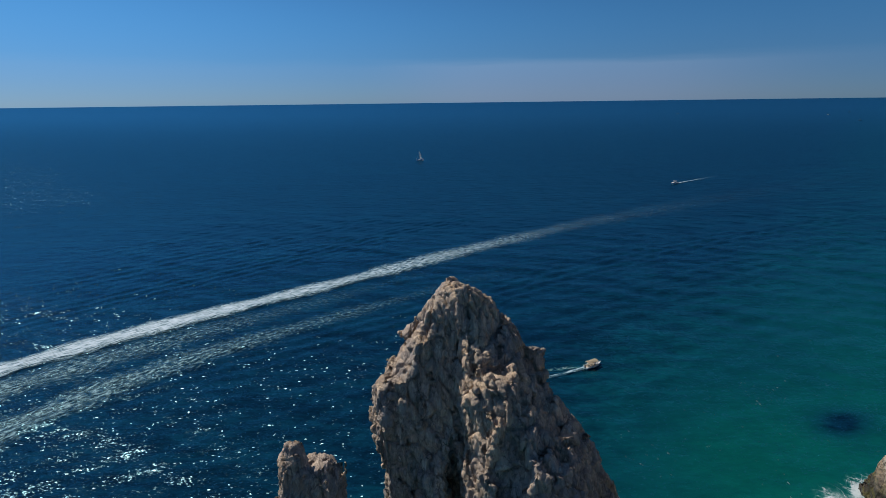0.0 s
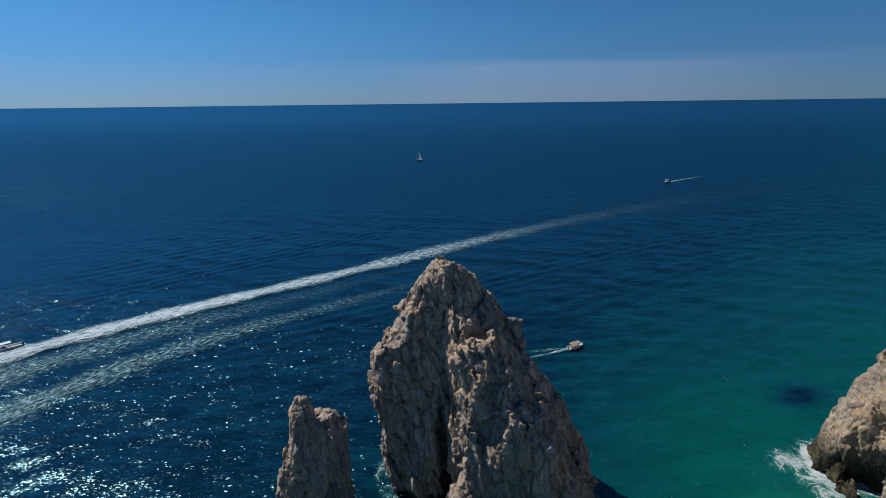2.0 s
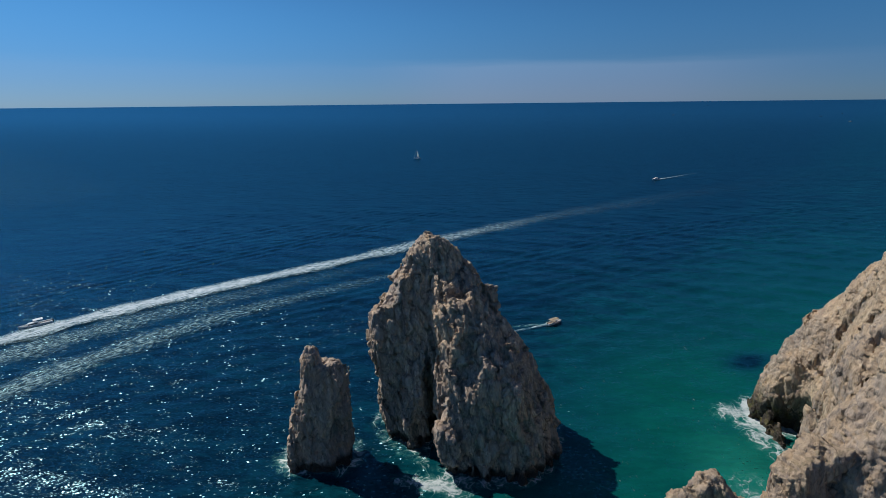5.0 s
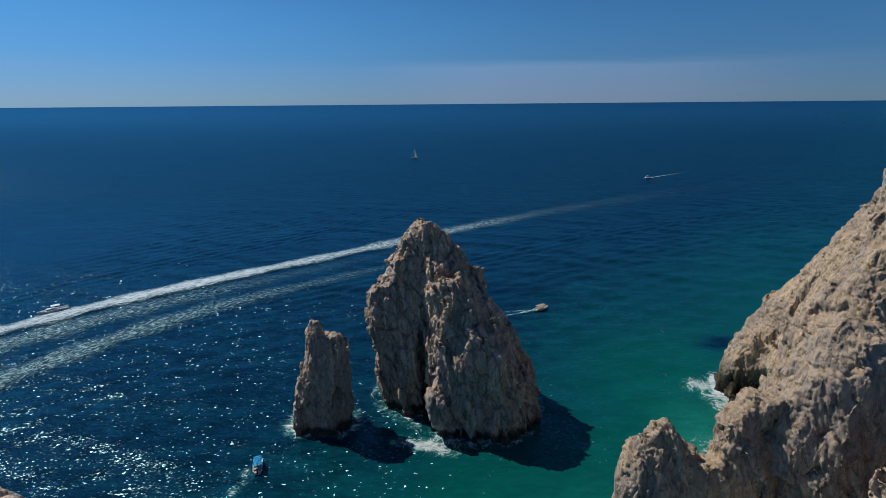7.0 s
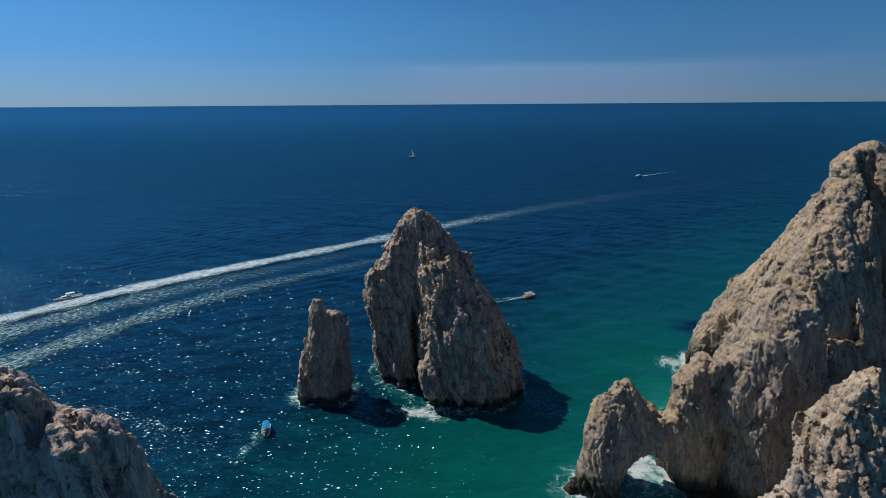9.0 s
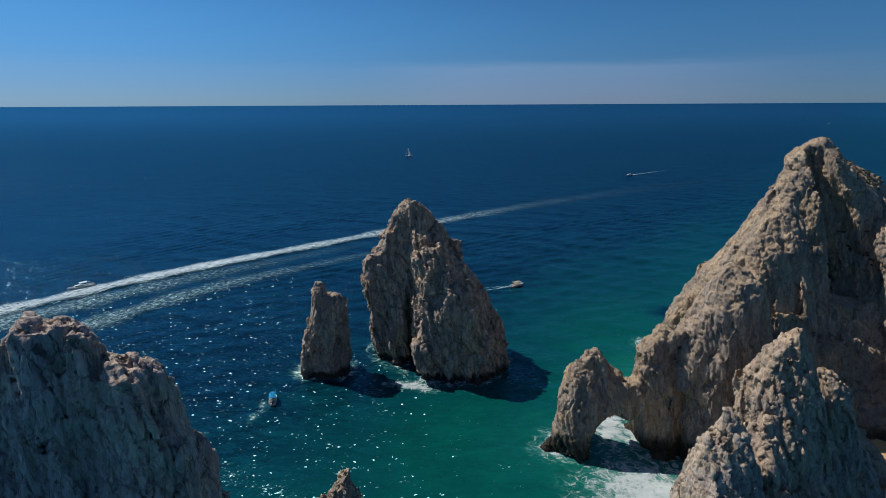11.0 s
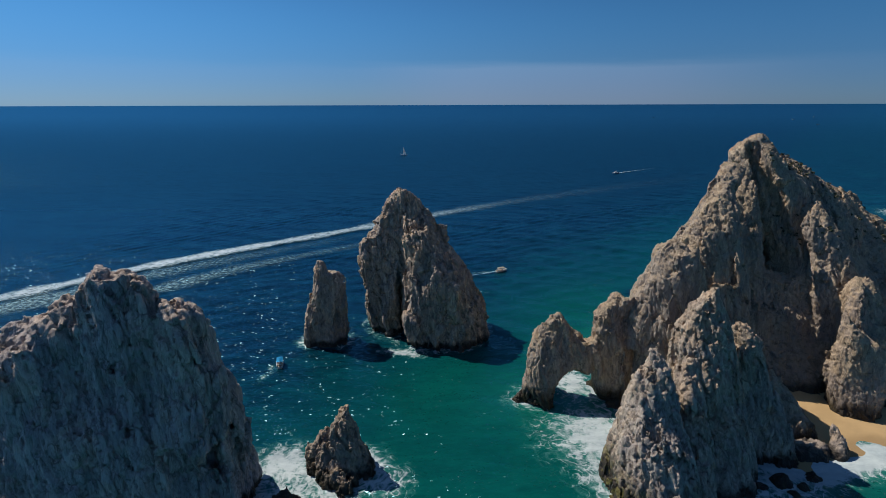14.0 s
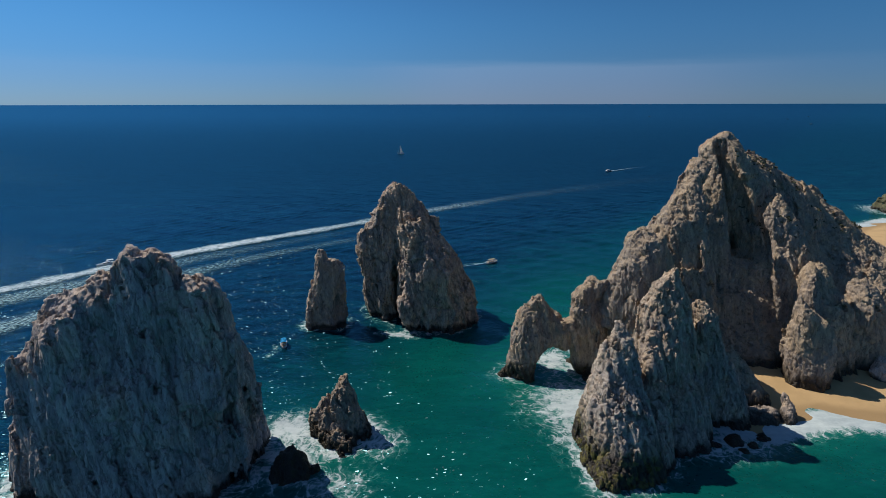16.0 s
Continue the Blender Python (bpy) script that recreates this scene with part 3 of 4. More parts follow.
HILL = [
    ("summit", [
        [(-3, 165, 76, 58, 48), (6, 164, 77, 55, 42), (15, 163, 79, 52, 33), (30, 158, 81.5, 42, 25.5), (45, 152, 82, 32, 20.5), (60, 149, 82, 22.5, 16.5), (72, 149.5, 82, 14, 11.5), (82, 146.5, 82, 8, 7), (85.5, 147, 83, 4.6, 4.6), (88, 147.5, 83.5, 2, 2)],
        [(30, 178, 86, 32, 22), (55, 174, 87, 21, 14), (66, 170, 87, 14.5, 9), (74, 163, 86, 8.5, 5.5), (79.5, 158, 86, 4, 3.4)],
    ]),
    ("ridge", [
        [(-3, 121, 59, 20, 21), (20, 120, 60, 17.5, 18), (40, 119, 61.5, 15, 14.5), (55, 120, 61, 9.5, 10), (65, 123, 62, 6.5, 7), (73, 127, 66, 4.5, 4.5), (79, 132, 73, 3.5, 3.5)],
    ]),
    ("foot", [[(-3, 122.5, 100, 15.5, 14), (10, 124.8, 100.5, 14, 12.5), (25, 129.8, 100.5, 13.5, 11.5), (37, 136.5, 99.5, 12.5, 10.5), (51, 143, 96, 11.5, 10.5), (56, 143, 95, 6, 6)]], ROCK_FOOT),
    ("ridge", [[(-3, 205, 80, 52, 45), (20, 203, 85, 46, 35), (32, 200, 87, 39, 26), (43, 193, 88, 24, 18), (52, 192, 90, 13.5, 12), (59, 193, 91, 6.5, 7), (64, 193.5, 91, 3.5, 3.5)]]),
    ("spur", [[(8, 172, 51, 14, 13), (30, 168, 55, 10.5, 11), (45, 165, 60, 8, 8.5), (54, 162, 63.5, 6, 6.5), (60, 160.5, 66.5, 4.4, 5), (64.5, 162, 69, 2.4, 3)]]),
    ("buttress", [
        [(-3, 98, 45, 19, 20), (30, 98.5, 44, 14.5, 15), (45, 100, 43, 10.5, 11), (53, 99.5, 42, 7, 7), (56.5, 100, 41, 3, 3)],
        [(10, 99, 40, 11, 12), (30, 98, 39, 10, 10), (43, 97.5, 37, 7.6, 7.6), (51, 97, 36, 5.8, 5.6), (55.5, 96.5, 35.5, 3.8, 3.6)],
        [(18, 88, 39, 9, 8), (34, 89, 38.5, 6, 6), (41, 90.5, 38, 4.2, 4.2), (45, 91, 38, 2.5, 2.5)],
    ]),
    ("sea_arch", [
        [(-3, 55.5, 39, 11, 8.5), (5, 56.3, 39, 9.5, 7.2), (14, 57.2, 39, 8.4, 6.2), (22, 58.5, 39, 7.2, 5.4), (26, 59, 39, 5.6, 4.4), (32, 58.9, 39, 2.4, 2.4)],
        [(10, 67, 39.5, 12, 7), (18, 67, 39.5, 11, 6.2), (22.5, 67, 39.3, 7, 4.4), (24, 67, 39.3, 4, 3)],
        [(-3, 82, 41, 9, 9), (15, 81, 41, 9.5, 7.5), (25, 79.5, 40.5, 10, 6), (30, 77.5, 40, 7.5, 5), (34.5, 80, 39.5, 5.5, 4.5), (38, 82.5, 39, 3.5, 3.5)],
    ]),
    ("buttress", [[(-3, 124, 31, 15, 12), (8, 123, 34, 11, 10), (16, 121, 38, 7, 7), (21, 119, 41, 3.5, 3.5)]]),
    ("rib", [[(-3, 171, 38, 14, 13), (25, 168.5, 40.5, 10.5, 9.5), (38, 166, 43.5, 6, 6), (43, 165, 44.5, 2.5, 2.5)]]),
    ("rib", [[(-3, 188, 39, 13, 12), (20, 187, 41, 10, 9), (30, 185, 43, 6, 6), (36, 184.5, 43.5, 2.5, 2.5)]]),
]


def tower_carve(f, x, y, z):
    # the deep cleft between the tower's two masses, closing upwards
    wide = np.clip(2.3 * (1 - z / 37), 0.05, 2.3)
    cleft = np.maximum(np.abs(x - 4.6 + 0.045 * z) - wide * np.clip((99 - y) / 12, 0, 1), y - 98)
    return np.maximum(f, -np.maximum(cleft, z - 36))


def hill_carve(f, x, y, z):
    # the arch, open from side to side
    hole = (np.sqrt(((x - 65.3) / 7.2) ** 2 + (np.maximum(z - 1.0, 0) / 10.4) ** 2) - 1) * 7.2
    hole = np.maximum(hole, np.abs(y - 40) - 16)
    f = np.maximum(f, -hole)
    # the steep gully under the summit
    s = np.clip((86 - z) / 46, 0, 1)
    gully = np.hypot(x - (142.5 + 9 * s), (y - (74 - 14 * s)) * 0.3) - (2.6 + 2.8 * s)
    gully = np.maximum(gully, 38 - z)
    f = np.maximum(f, -gully)
    # the sea cave behind
    cave = np.sqrt(((x - 115) / 4.6) ** 2 + ((y - 87) / 9) ** 2 + ((z - 1) / 12) ** 2) * 4.6 - 4.6
    return np.maximum(f, -cave)


NEEDLE = [("spire", [[(-3, 94, 4, 13, 18), (10, 94, 6, 11.5, 14), (20, 93.6, 8, 10.2, 11.5), (35, 93, 10, 9, 8.5), (42, 92.7, 10.5, 7.6, 6.5), (47.5, 92.8, 10.7, 5.2, 4.4), (51.5, 93.6, 10.7, 2, 2)]]), ("rib", [[(-3, 84, -10, 7.5, 10), (15, 85, -4, 5.5, 7.5), (28, 86, 2, 3.6, 4.6), (35, 87, 5, 1.8, 2)]])]
WEEDY = [("rock", [[(-3, 74, -8, 12.5, 18), (8, 74, -7, 11, 15), (20, 73.5, -5, 8.5, 11), (30, 73.3, -3, 6.3, 6.5), (36, 73.4, -2, 4.2, 4), (41.5, 73.5, -1.5, 1.2, 1.2)]]), ("foot", [[(-3, 69.5, -17, 8.5, 9), (4, 70, -16, 6.6, 7.4), (10, 70.5, -14, 4.6, 5), (15, 71, -12, 2.4, 2.4)]])]
BEHIND = [("rock", [[(-3, 110, 10, 11, 10), (10, 109.5, 12, 9, 8.5), (20, 108.5, 13, 7.2, 6.8), (30, 107.5, 13, 5.6, 5.4), (36, 106.5, 13, 4, 4), (39.5, 105.5, 13, 1.6, 1.6)]]), ("rib", [[(-3, 117, 6, 6.5, 6.5), (10, 116, 8, 4.6, 4.6), (19, 114.5, 10, 2.2, 2.2)]])]
SPUR = [
    ("spike", [[(-2, 136, 5, 4.4, 3.6), (2, 136.5, 6.5, 3, 2.6), (5, 137, 8.5, 2, 1.9), (8, 136.5, 9.5, 1, 1)]]),
    ("ledge", [[(-2, 126, 6, 9, 5.5), (1.5, 127, 7, 7, 4), (4, 128, 8, 3.5, 2.2)]]),
]
FOOT = [("rock", [[(-3, 126, 17, 13, 10), (5, 126, 19, 10, 8), (11, 125.5, 22, 6, 5.5), (17, 124, 25, 2.6, 2.6)]])]
AWASH = ((105, -6, 2.6, 1.6), (112, -4.5, 3.2, 2.2), (117.5, -7, 2.4, 1.5), (113, -9, 1.8, 1.1), (122, -3, 2.8, 1.4), (47.5, 38.5, 3.0, 2.6), (80, 33.5, 4.0, 3.2), (76, 47, 2.6, 2.0))
COLUMN = [("rock", [[(-2, 158.5, 27, 9.8, 8.6), (10, 157.8, 28, 8.6, 7.6), (20, 156.6, 29, 6.8, 6.2), (27, 155.2, 30, 4.6, 4.6), (33.5, 154, 30.5, 2, 2)]])]
BOULDER = [("rock", [[(-2, 188, 27, 7, 5), (5, 187, 27.5, 5, 4), (10, 187, 28, 1.5, 1.5)]])]
HEADLAND = [("rock", [[(-3, 486, 318, 46, 34), (14, 490, 320, 38, 26), (30, 498, 322, 24, 16), (38, 504, 324, 8, 8)]])]

rock("rock_tower", BIG_STACK, ROCK_STACK, 0.36, "tall pale granite tower with a deep cleft, standing in sea", 1.0, tower_carve, (1.6, 0.75), "sea rock", 13, 1.15, BLOCKY)
rock("rock_tower", SMALL_STACK, ROCK_STACK, 0.36, "slim square-topped granite tower standing in sea", 0.75, None, (1.5, 0.7), "sea rock", 29, 0.95, BLOCKY, 0.8)
rock("rock_pinnacle", NEAR_ROCK, ROCK_GREY, 0.38, "broad grey granite pinnacle with vertical cracks, its face in shade", 0.95, None, (2.4, 0.8), "rock", 37, 0.98, FLUTED)
rock("cliff", HILL, ROCK_CLIFF, 0.44, "high tan granite headland cliff ending in a natural sea arch", 0.95, hill_carve, (2.2, 0.8), "cliff", 41, 0.95, SLABS, 0.7)
rock("rock_spire", NEEDLE, ROCK_STACK, 0.38, "grey-brown ribbed granite spire at the foot of the cliff", 0.8, None, (2.0, 0.8), "rock", 53, 1.05, FLUTED, 0.5)
rock("rock_spire", WEEDY, ROCK_WEEDY, 0.36, "pointed granite spire with yellow-green weed at its foot", 0.8, None, (2.6, 0.9), "rock", 59, 1.05, FLUTED, 0.5)
rock("rock_spire", BEHIND, ROCK_STACK, 0.38, "short granite spire leaning against the cliff foot", 0.75, None, (2.0, 0.8), "rock", 61, 1.05, FLUTED, 0.5)
rock("rock_spire", SPIKE_ROCK, ROCK_DARK, 0.26, "small jagged brown rock in white surf", 0.55, None, (3.4, 0.95), "rock", 67, 1.25, BLOCKY)
rock("rock", DARK_ROCK, ROCK_BLACK, 0.3, "low black wet rock in white surf", 0.4, None, (3.0, 0.9), "rock", 71)
rock("rock", LITTLE_ROCK, ROCK_BLACK, 0.25, "tiny wet rock awash in surf", 0.25, None, (2.0, 0.8), "rock", 73)
rock("rock_column", COLUMN, ROCK_CLIFF, 0.45, "sunlit tan granite column rising from beach sand", 0.65, None, (0.5, 0.0), "rock", 79)
rock("rock", SPUR, ROCK_STACK, 0.3, "pointed spur of rock between beach and surf", 0.4, None, (2.0, 0.9), "rock", 83)
rock("rock", FOOT, ROCK_CLIFF, 0.42, "low rocky foot of the cliff beside sand", 0.7, None, (1.0, 0.3), "rock", 101)
for n, (ax, ay, across, high) in enumerate(AWASH):
    rock("rock", [("rock", [[(-3, ax, ay, across * 1.4, across * 1.2), (0, ax, ay, across, across * 0.85), (high, ax + 0.3, ay + 0.2, across * 0.4, across * 0.35)]])], ROCK_BLACK, 0.25, "low wet black rock washed by foam", 0.3, None, (1.6, 0.7), "rock", 110 + n)
rock("boulder", BOULDER, ROCK_GREY, 0.35, "rounded pale boulder on beach sand", 0.5, None, (0.5, 0.0), "boulder", 89)
rock("headland", HEADLAND, ROCK_GREEN, 1.2, "far dark scrub-covered headland beyond the beach", 1.6, None, (6.0, 0.9), "headland", 97)


def build_scrub(cliff, count):
    """Low dry bushes, each a dome of small leaves, rooted on the gentler ground of the upper cliff."""
    rnd = np.random.RandomState(31)
    spots = []
    for ob in cliff.children:
        n = len(ob.data.vertices)
        co, facing = np.empty(n * 3, np.float32), np.empty(n * 3, np.float32)
        ob.data.vertices.foreach_get("co", co)
        ob.data.vertices.foreach_get("normal", facing)
        co, facing = co.reshape(-1, 3) + np.array(cliff.location, np.float32), facing.reshape(-1, 3)
        grows = value_noise(co[:, 0] / 9, co[:, 1] / 9, co[:, 2] / 9, 700)
        spots.append(co[(facing[:, 2] > 0.5) & (co[:, 2] > 46) & (co[:, 0] > 146) & (grows > 0.02)])
    spots = np.concatenate(spots)
    roots = spots[rnd.choice(len(spots), count, False)]
    verts, leaves = [], 26
    for root in roots:
        wide = rnd.uniform(0.35, 0.95)
        way = rnd.normal(size=(leaves, 3))
        way[:, 2] = np.abs(way[:, 2])
        way /= np.linalg.norm(way, axis=1, keepdims=True)
        at = root + way * wide * rnd.uniform(0.5, 1.0, (leaves, 1)) * (1, 1, 0.7)
        side, up_way = rnd.normal(size=(leaves, 3)) * 0.16, rnd.normal(size=(leaves, 3)) * 0.16 + (0, 0, 0.06)
        verts.append(np.stack([at - side, at - up_way, at + side, at + up_way], 1).reshape(-1, 3))
    verts = np.concatenate(verts)
    me = mesh_of("scrub", verts, np.arange(len(verts)).reshape(-1, 4), SCRUB, False)
    return tagged(new("scrub", me), "dry olive-brown scrub on the cliff's upper slopes", "bushes", kind="stuff")


build_scrub(next(ob for ob in scene.objects if ob.name == "cliff"), 420)


# ---------------------------------------------------------------- sea
def to_line(points, x, y):
    """Distance from a line of points, signed by side, and the way along it."""
    best, side, way, run = np.full(x.shape, 1e9), np.zeros(x.shape), np.zeros(x.shape), 0.0
    for (ax, ay), (bx, by) in zip(points[:-1], points[1:]):
        length = math.hypot(bx - ax, by - ay)
        ux, uy = (bx - ax) / length, (by - ay) / length
        s = np.clip((x - ax) * ux + (y - ay) * uy, 0, length)
        d = np.hypot(x - ax - s * ux, y - ay - s * uy)
        nearer = d < best
        best = np.where(nearer, d, best)
        side = np.where(nearer, np.sign((x - ax) * uy - (y - ay) * ux), side)
        way = np.where(nearer, run + s, way)
        run += length
    return best * side, way


WAKE = [(-236, 118), (-196, 158), (-162, 195), (-121, 229), (-60, 275), (20, 340), (115, 410), (245, 488), (415, 587), (640, 700)]
OLD_WAKE = [(-190, 70), (-150, 128), (-132, 156), (-106, 186), (-64, 218), (-20, 250), (50, 300)]
FRONT_SHORE = [(60, 20), (112, 6), (124, 1), (136, 5), (154, 8), (168, 4), (200, 0), (300, -4), (900, -30)]
BACK_SHORE = [(60, 20), (120, 60), (200, 118), (300, 205), (380, 262), (412, 278), (470, 300), (900, 420)]


def sand_reach(x, y):
    """Metres inside the beach."""
    a, b = np.array(FRONT_SHORE, float), np.array(BACK_SHORE, float)
    return np.minimum(y - np.interp(x, a[:, 0], a[:, 1]), (np.interp(x, b[:, 0], b[:, 1]) - y) * 0.75) + np.minimum(x - 112, 0)


def axis(low, high, step, far_low, far_high, grow=1.13):
    mid = list(np.arange(low, high + step, step))
    d, left = step, [low]
    while left[-1] > far_low:
        d *= grow
        left.append(left[-1] - d)
    d, right = step, [mid[-1]]
    while right[-1] < far_high:
        d *= grow
        right.append(right[-1] + d)
    right[-1] = max(far_high, right[-2] + 1)
    return np.array(left[:0:-1] + mid + right[1:])


def far_rise(y):
    return 74.0 * np.clip((y - 1700) / 3100, 0, 1) ** 2


def bell(x, y, cx, cy, rx, ry, turn=0):
    c, s = math.cos(radians(turn)), math.sin(radians(turn))
    u, v = ((x - cx) * c + (y - cy) * s) / rx, (-(x - cx) * s + (y - cy) * c) / ry
    return np.exp(-(u * u + v * v))


def build_sea():
    ax, ay = axis(-250, 400, 1.5, -5400, 5400), axis(-62, 430, 1.5, -2500, 4800)
    ay = np.append(ay[ay < 4790], 4800)
    x, y = np.meshgrid(ax, ay, indexing="ij")
    z = np.zeros(x.shape)
    rnd = random.Random(5)
    fade = np.exp(-np.maximum(np.maximum(np.maximum(-x - 215, x - 380), y - 430), 0) / np.where(x < -215, 25, 200))
    for i in range(22):
        length = rnd.uniform(4, 30)
        turn = radians(rnd.gauss(62, 32))
        k = 2 * math.pi / length
        z += 0.0055 * length ** 0.75 * np.sin(k * (x * math.cos(turn) + y * math.sin(turn)) + rnd.uniform(0, 6.3) + 1.5 * value_noise(x / 45, y / 45, 0 * x, 300 + i)) * fade
    d, way = to_line(WAKE, x, y)
    spread = np.abs(d)
    for centre, width, length, height in ((42, 16, 8.5, 0.20), (92, 24, 11.0, 0.15), (150, 30, 13.0, 0.12)):
        z += height * np.exp(-(((spread - centre - 0.10 * way) / width) ** 2)) * np.sin(2 * math.pi * (spread - 0.10 * way) / length) * fade
    # depth of colour
    line = (x + 30) * 0.74 - (y - 20) * 0.61
    shallow = 1 / (1 + np.exp(-(line - 2) / 27))
    shallow *= 1 - 0.8 / (1 + np.exp(-(y - 245) / 65))
    shallow += 0.9 * np.exp(-np.maximum(-sand_reach(x, y), 0) / 9)
    shallow += 0.35 * bell(x, y, 40, 45, 40, 30) + 0.55 * bell(x, y, 70, 22, 18, 22) + 0.5 * bell(x, y, -15, -5, 20, 16) + 0.3 * bell(x, y, 95, 110, 28, 40) + 0.5 * bell(x, y, 90, 72, 16, 20)
    shallow -= 0.8 * bell(x, y, 130, 139, 9, 5, 20)
    # foam round rocks and on the beach
    foam = np.zeros(x.shape)
    close = (x > -130) & (x < 560) & (y > -62) & (y < 400)
    cx, cy = x[close], y[close]
    got = np.zeros(cx.shape)
    for lobes, carve, (width, amount) in FOAM_SOURCES:
        if amount == 0:
            continue
        f = rock_field(lobes, cx, cy, np.zeros(cx.shape), carve)
        ring = amount * np.exp(-np.maximum(f, 0) / width) * (0.75 + 0.9 * value_noise(cx / 14, cy / 14, 0 * cx, 411))
        got = np.maximum(got, ring)
    reach = sand_reach(cx, cy)
    got = np.maximum(got, 1.45 * np.exp(-(((reach + 2.0) / 6.5) ** 2)))
    foam[close] = got
    for spot in ((5, 73.5, 10, 3.6, -15, 1.0), (-6, 93, 5, 3, -30, 0.5), (70, 17, 18, 18, 20, 1.08), (64, 4, 9, 20, 0, 0.8), (69, 48, 8, 12, 0, 1.0), (84, 62, 9, 16, -40, 0.6), (49, 38, 7, 6, 0, 0.9), (-26, 7, 12, 9, 0, 1.05),
                 (-22, -6, 13, 11, 0, 0.9), (-8, -19, 12, 8, 0, 0.7), (3, -1, 9, 8, 0, 0.75), (63, -12, 5, 12, 0, 0.55), (112, -4, 17, 9, 8, 0.95), (105, 106, 6, 5, 20, 0.9), (105, 94, 4, 12, 0, 0.7), (-30, -6, 5, 12, 0, 0.45),
                 (-46, 60, 2.5, 9, -10, 0.4), (48, 176, 11, 1.4, 10, 0.55)):
        foam = np.maximum(foam, spot[5] * bell(x, y, *spot[:5]))
    z = z + far_rise(y)
    nx, ny = x.shape
    ids = np.arange(nx * ny).reshape(nx, ny)
    faces = np.stack([ids[:-1, :-1], ids[1:, :-1], ids[1:, 1:], ids[:-1, 1:]], -1).reshape(-1, 4)
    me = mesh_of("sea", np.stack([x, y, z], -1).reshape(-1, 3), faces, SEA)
    for key, data in (("shallow", shallow), ("foam", foam)):
        me.attributes.new(key, "FLOAT", "POINT").data.foreach_set("value", data.ravel().astype(np.float32))
    return tagged(new("water", me), "deep blue sea turning turquoise over sand near rocks", "sea", kind="structure")


build_sea()


def build_beach():
    ax, ay = axis(108, 250, 1.5, 100, 900, 1.1), axis(-8, 60, 1.5, -40, 420, 1.1)
    x, y = np.meshgrid(ax, ay, indexing="ij")
    reach = sand_reach(x, y)
    z = np.clip(reach * 0.085, -2.5, 2.6) + 0.25 * value_noise(x / 6, y / 6, 0 * x, 500) * np.clip(reach / 6, 0, 1)
    ids = np.arange(x.size).reshape(x.shape)
    faces = np.stack([ids[:-1, :-1], ids[1:, :-1], ids[1:, 1:], ids[:-1, 1:]], -1).reshape(-1, 4)
    me = mesh_of("beach", np.stack([x, y, z], -1).reshape(-1, 3), faces, SAND)
    return tagged(new("ground_beach", me), "golden sand beach, damp along the surf", "beach", kind="structure")


build_beach()


def build_wake(points, widths, covers, material, label, height=0.5, streak=(0.2, 0.55)):
    """A band of broken foam lying on the sea along a line."""
    p = np.array(points, float)
    run = np.concatenate([[0], np.cumsum(np.hypot(*np.diff(p, axis=0).T))])
    s = np.arange(0, run[-1], 2.0)
    cx, cy = np.interp(s, run, p[:, 0]), np.interp(s, run, p[:, 1])
    kernel = np.ones(25) / 25
    if len(s) > 60:
        cx[12:-12], cy[12:-12] = np.convolve(cx, kernel, "valid"), np.convolve(cy, kernel, "valid")
    tx, ty = np.gradient(cx), np.gradient(cy)
    length = np.hypot(tx, ty)
    nx, ny = -ty / length, tx / length
    w = np.interp(s / run[-1], np.linspace(0, 1, len(widths)), widths)
    c = np.interp(s / run[-1], np.linspace(0, 1, len(covers)), covers)
    across = np.linspace(-1, 1, 15)
    wob = 1 + 0.5 * value_noise(s / 16, 0 * s, 0 * s, 610)
    x = cx[:, None] + nx[:, None] * across * (w * wob)[:, None] / 2
    y = cy[:, None] + ny[:, None] * across * (w * wob)[:, None] / 2
    body = np.clip(1 - np.abs(across) ** 2.2, 0, 1)
    cover = c[:, None] * body[None, :]
    z = height + 0.35 * cover + far_rise(y)
    ids = np.arange(x.size).reshape(x.shape)
    faces = np.stack([ids[:-1, :-1], ids[:-1, 1:], ids[1:, 1:], ids[1:, :-1]], -1).reshape(-1, 4)
    me = mesh_of("boat_wake", np.stack([x, y, z], -1).reshape(-1, 3), faces, material)
    band = np.stack([np.repeat(s[:, None], 15, 1) * streak[0], across[None, :] * w[:, None] * streak[1], 0 * x], -1)
    me.attributes.new("band", "FLOAT_VECTOR", "POINT").data.foreach_set("vector", band.ravel().astype(np.float32))
    me.attributes.new("cover", "FLOAT", "POINT").data.foreach_set("value", cover.ravel().astype(np.float32))
    return tagged(new("boat_wake", me), label, "wake", kind="stuff")


FOAM_BAND = wake_material("wake foam", 1.12, 0.74)
FOAM_THIN = wake_material("thin wake foam", 1.18, 0.8, (0.02, 0.15, 0.2), (0.32, 0.5, 0.56))
build_wake(WAKE, (21, 20, 26, 40, 60, 78, 90, 100), (0.85, 1.0, 0.74, 0.42, 0.29, 0.2, 0.14, 0.08), FOAM_BAND, "long white foaming speedboat wake across the blue sea")
build_wake([(x + 13, y - 15) for x, y in WAKE[:6]], (36, 32, 26, 18), (0.75, 0.6, 0.4, 0.12), FOAM_THIN, "pale churned water beside a fresh boat wake", 0.42, (0.4, 0.4))
build_wake(OLD_WAKE, (30, 27, 22, 16), (0.75, 0.65, 0.5, 0.2), FOAM_THIN, "thinner broken foam of an older boat wake", 0.5, (0.42, 0.36))


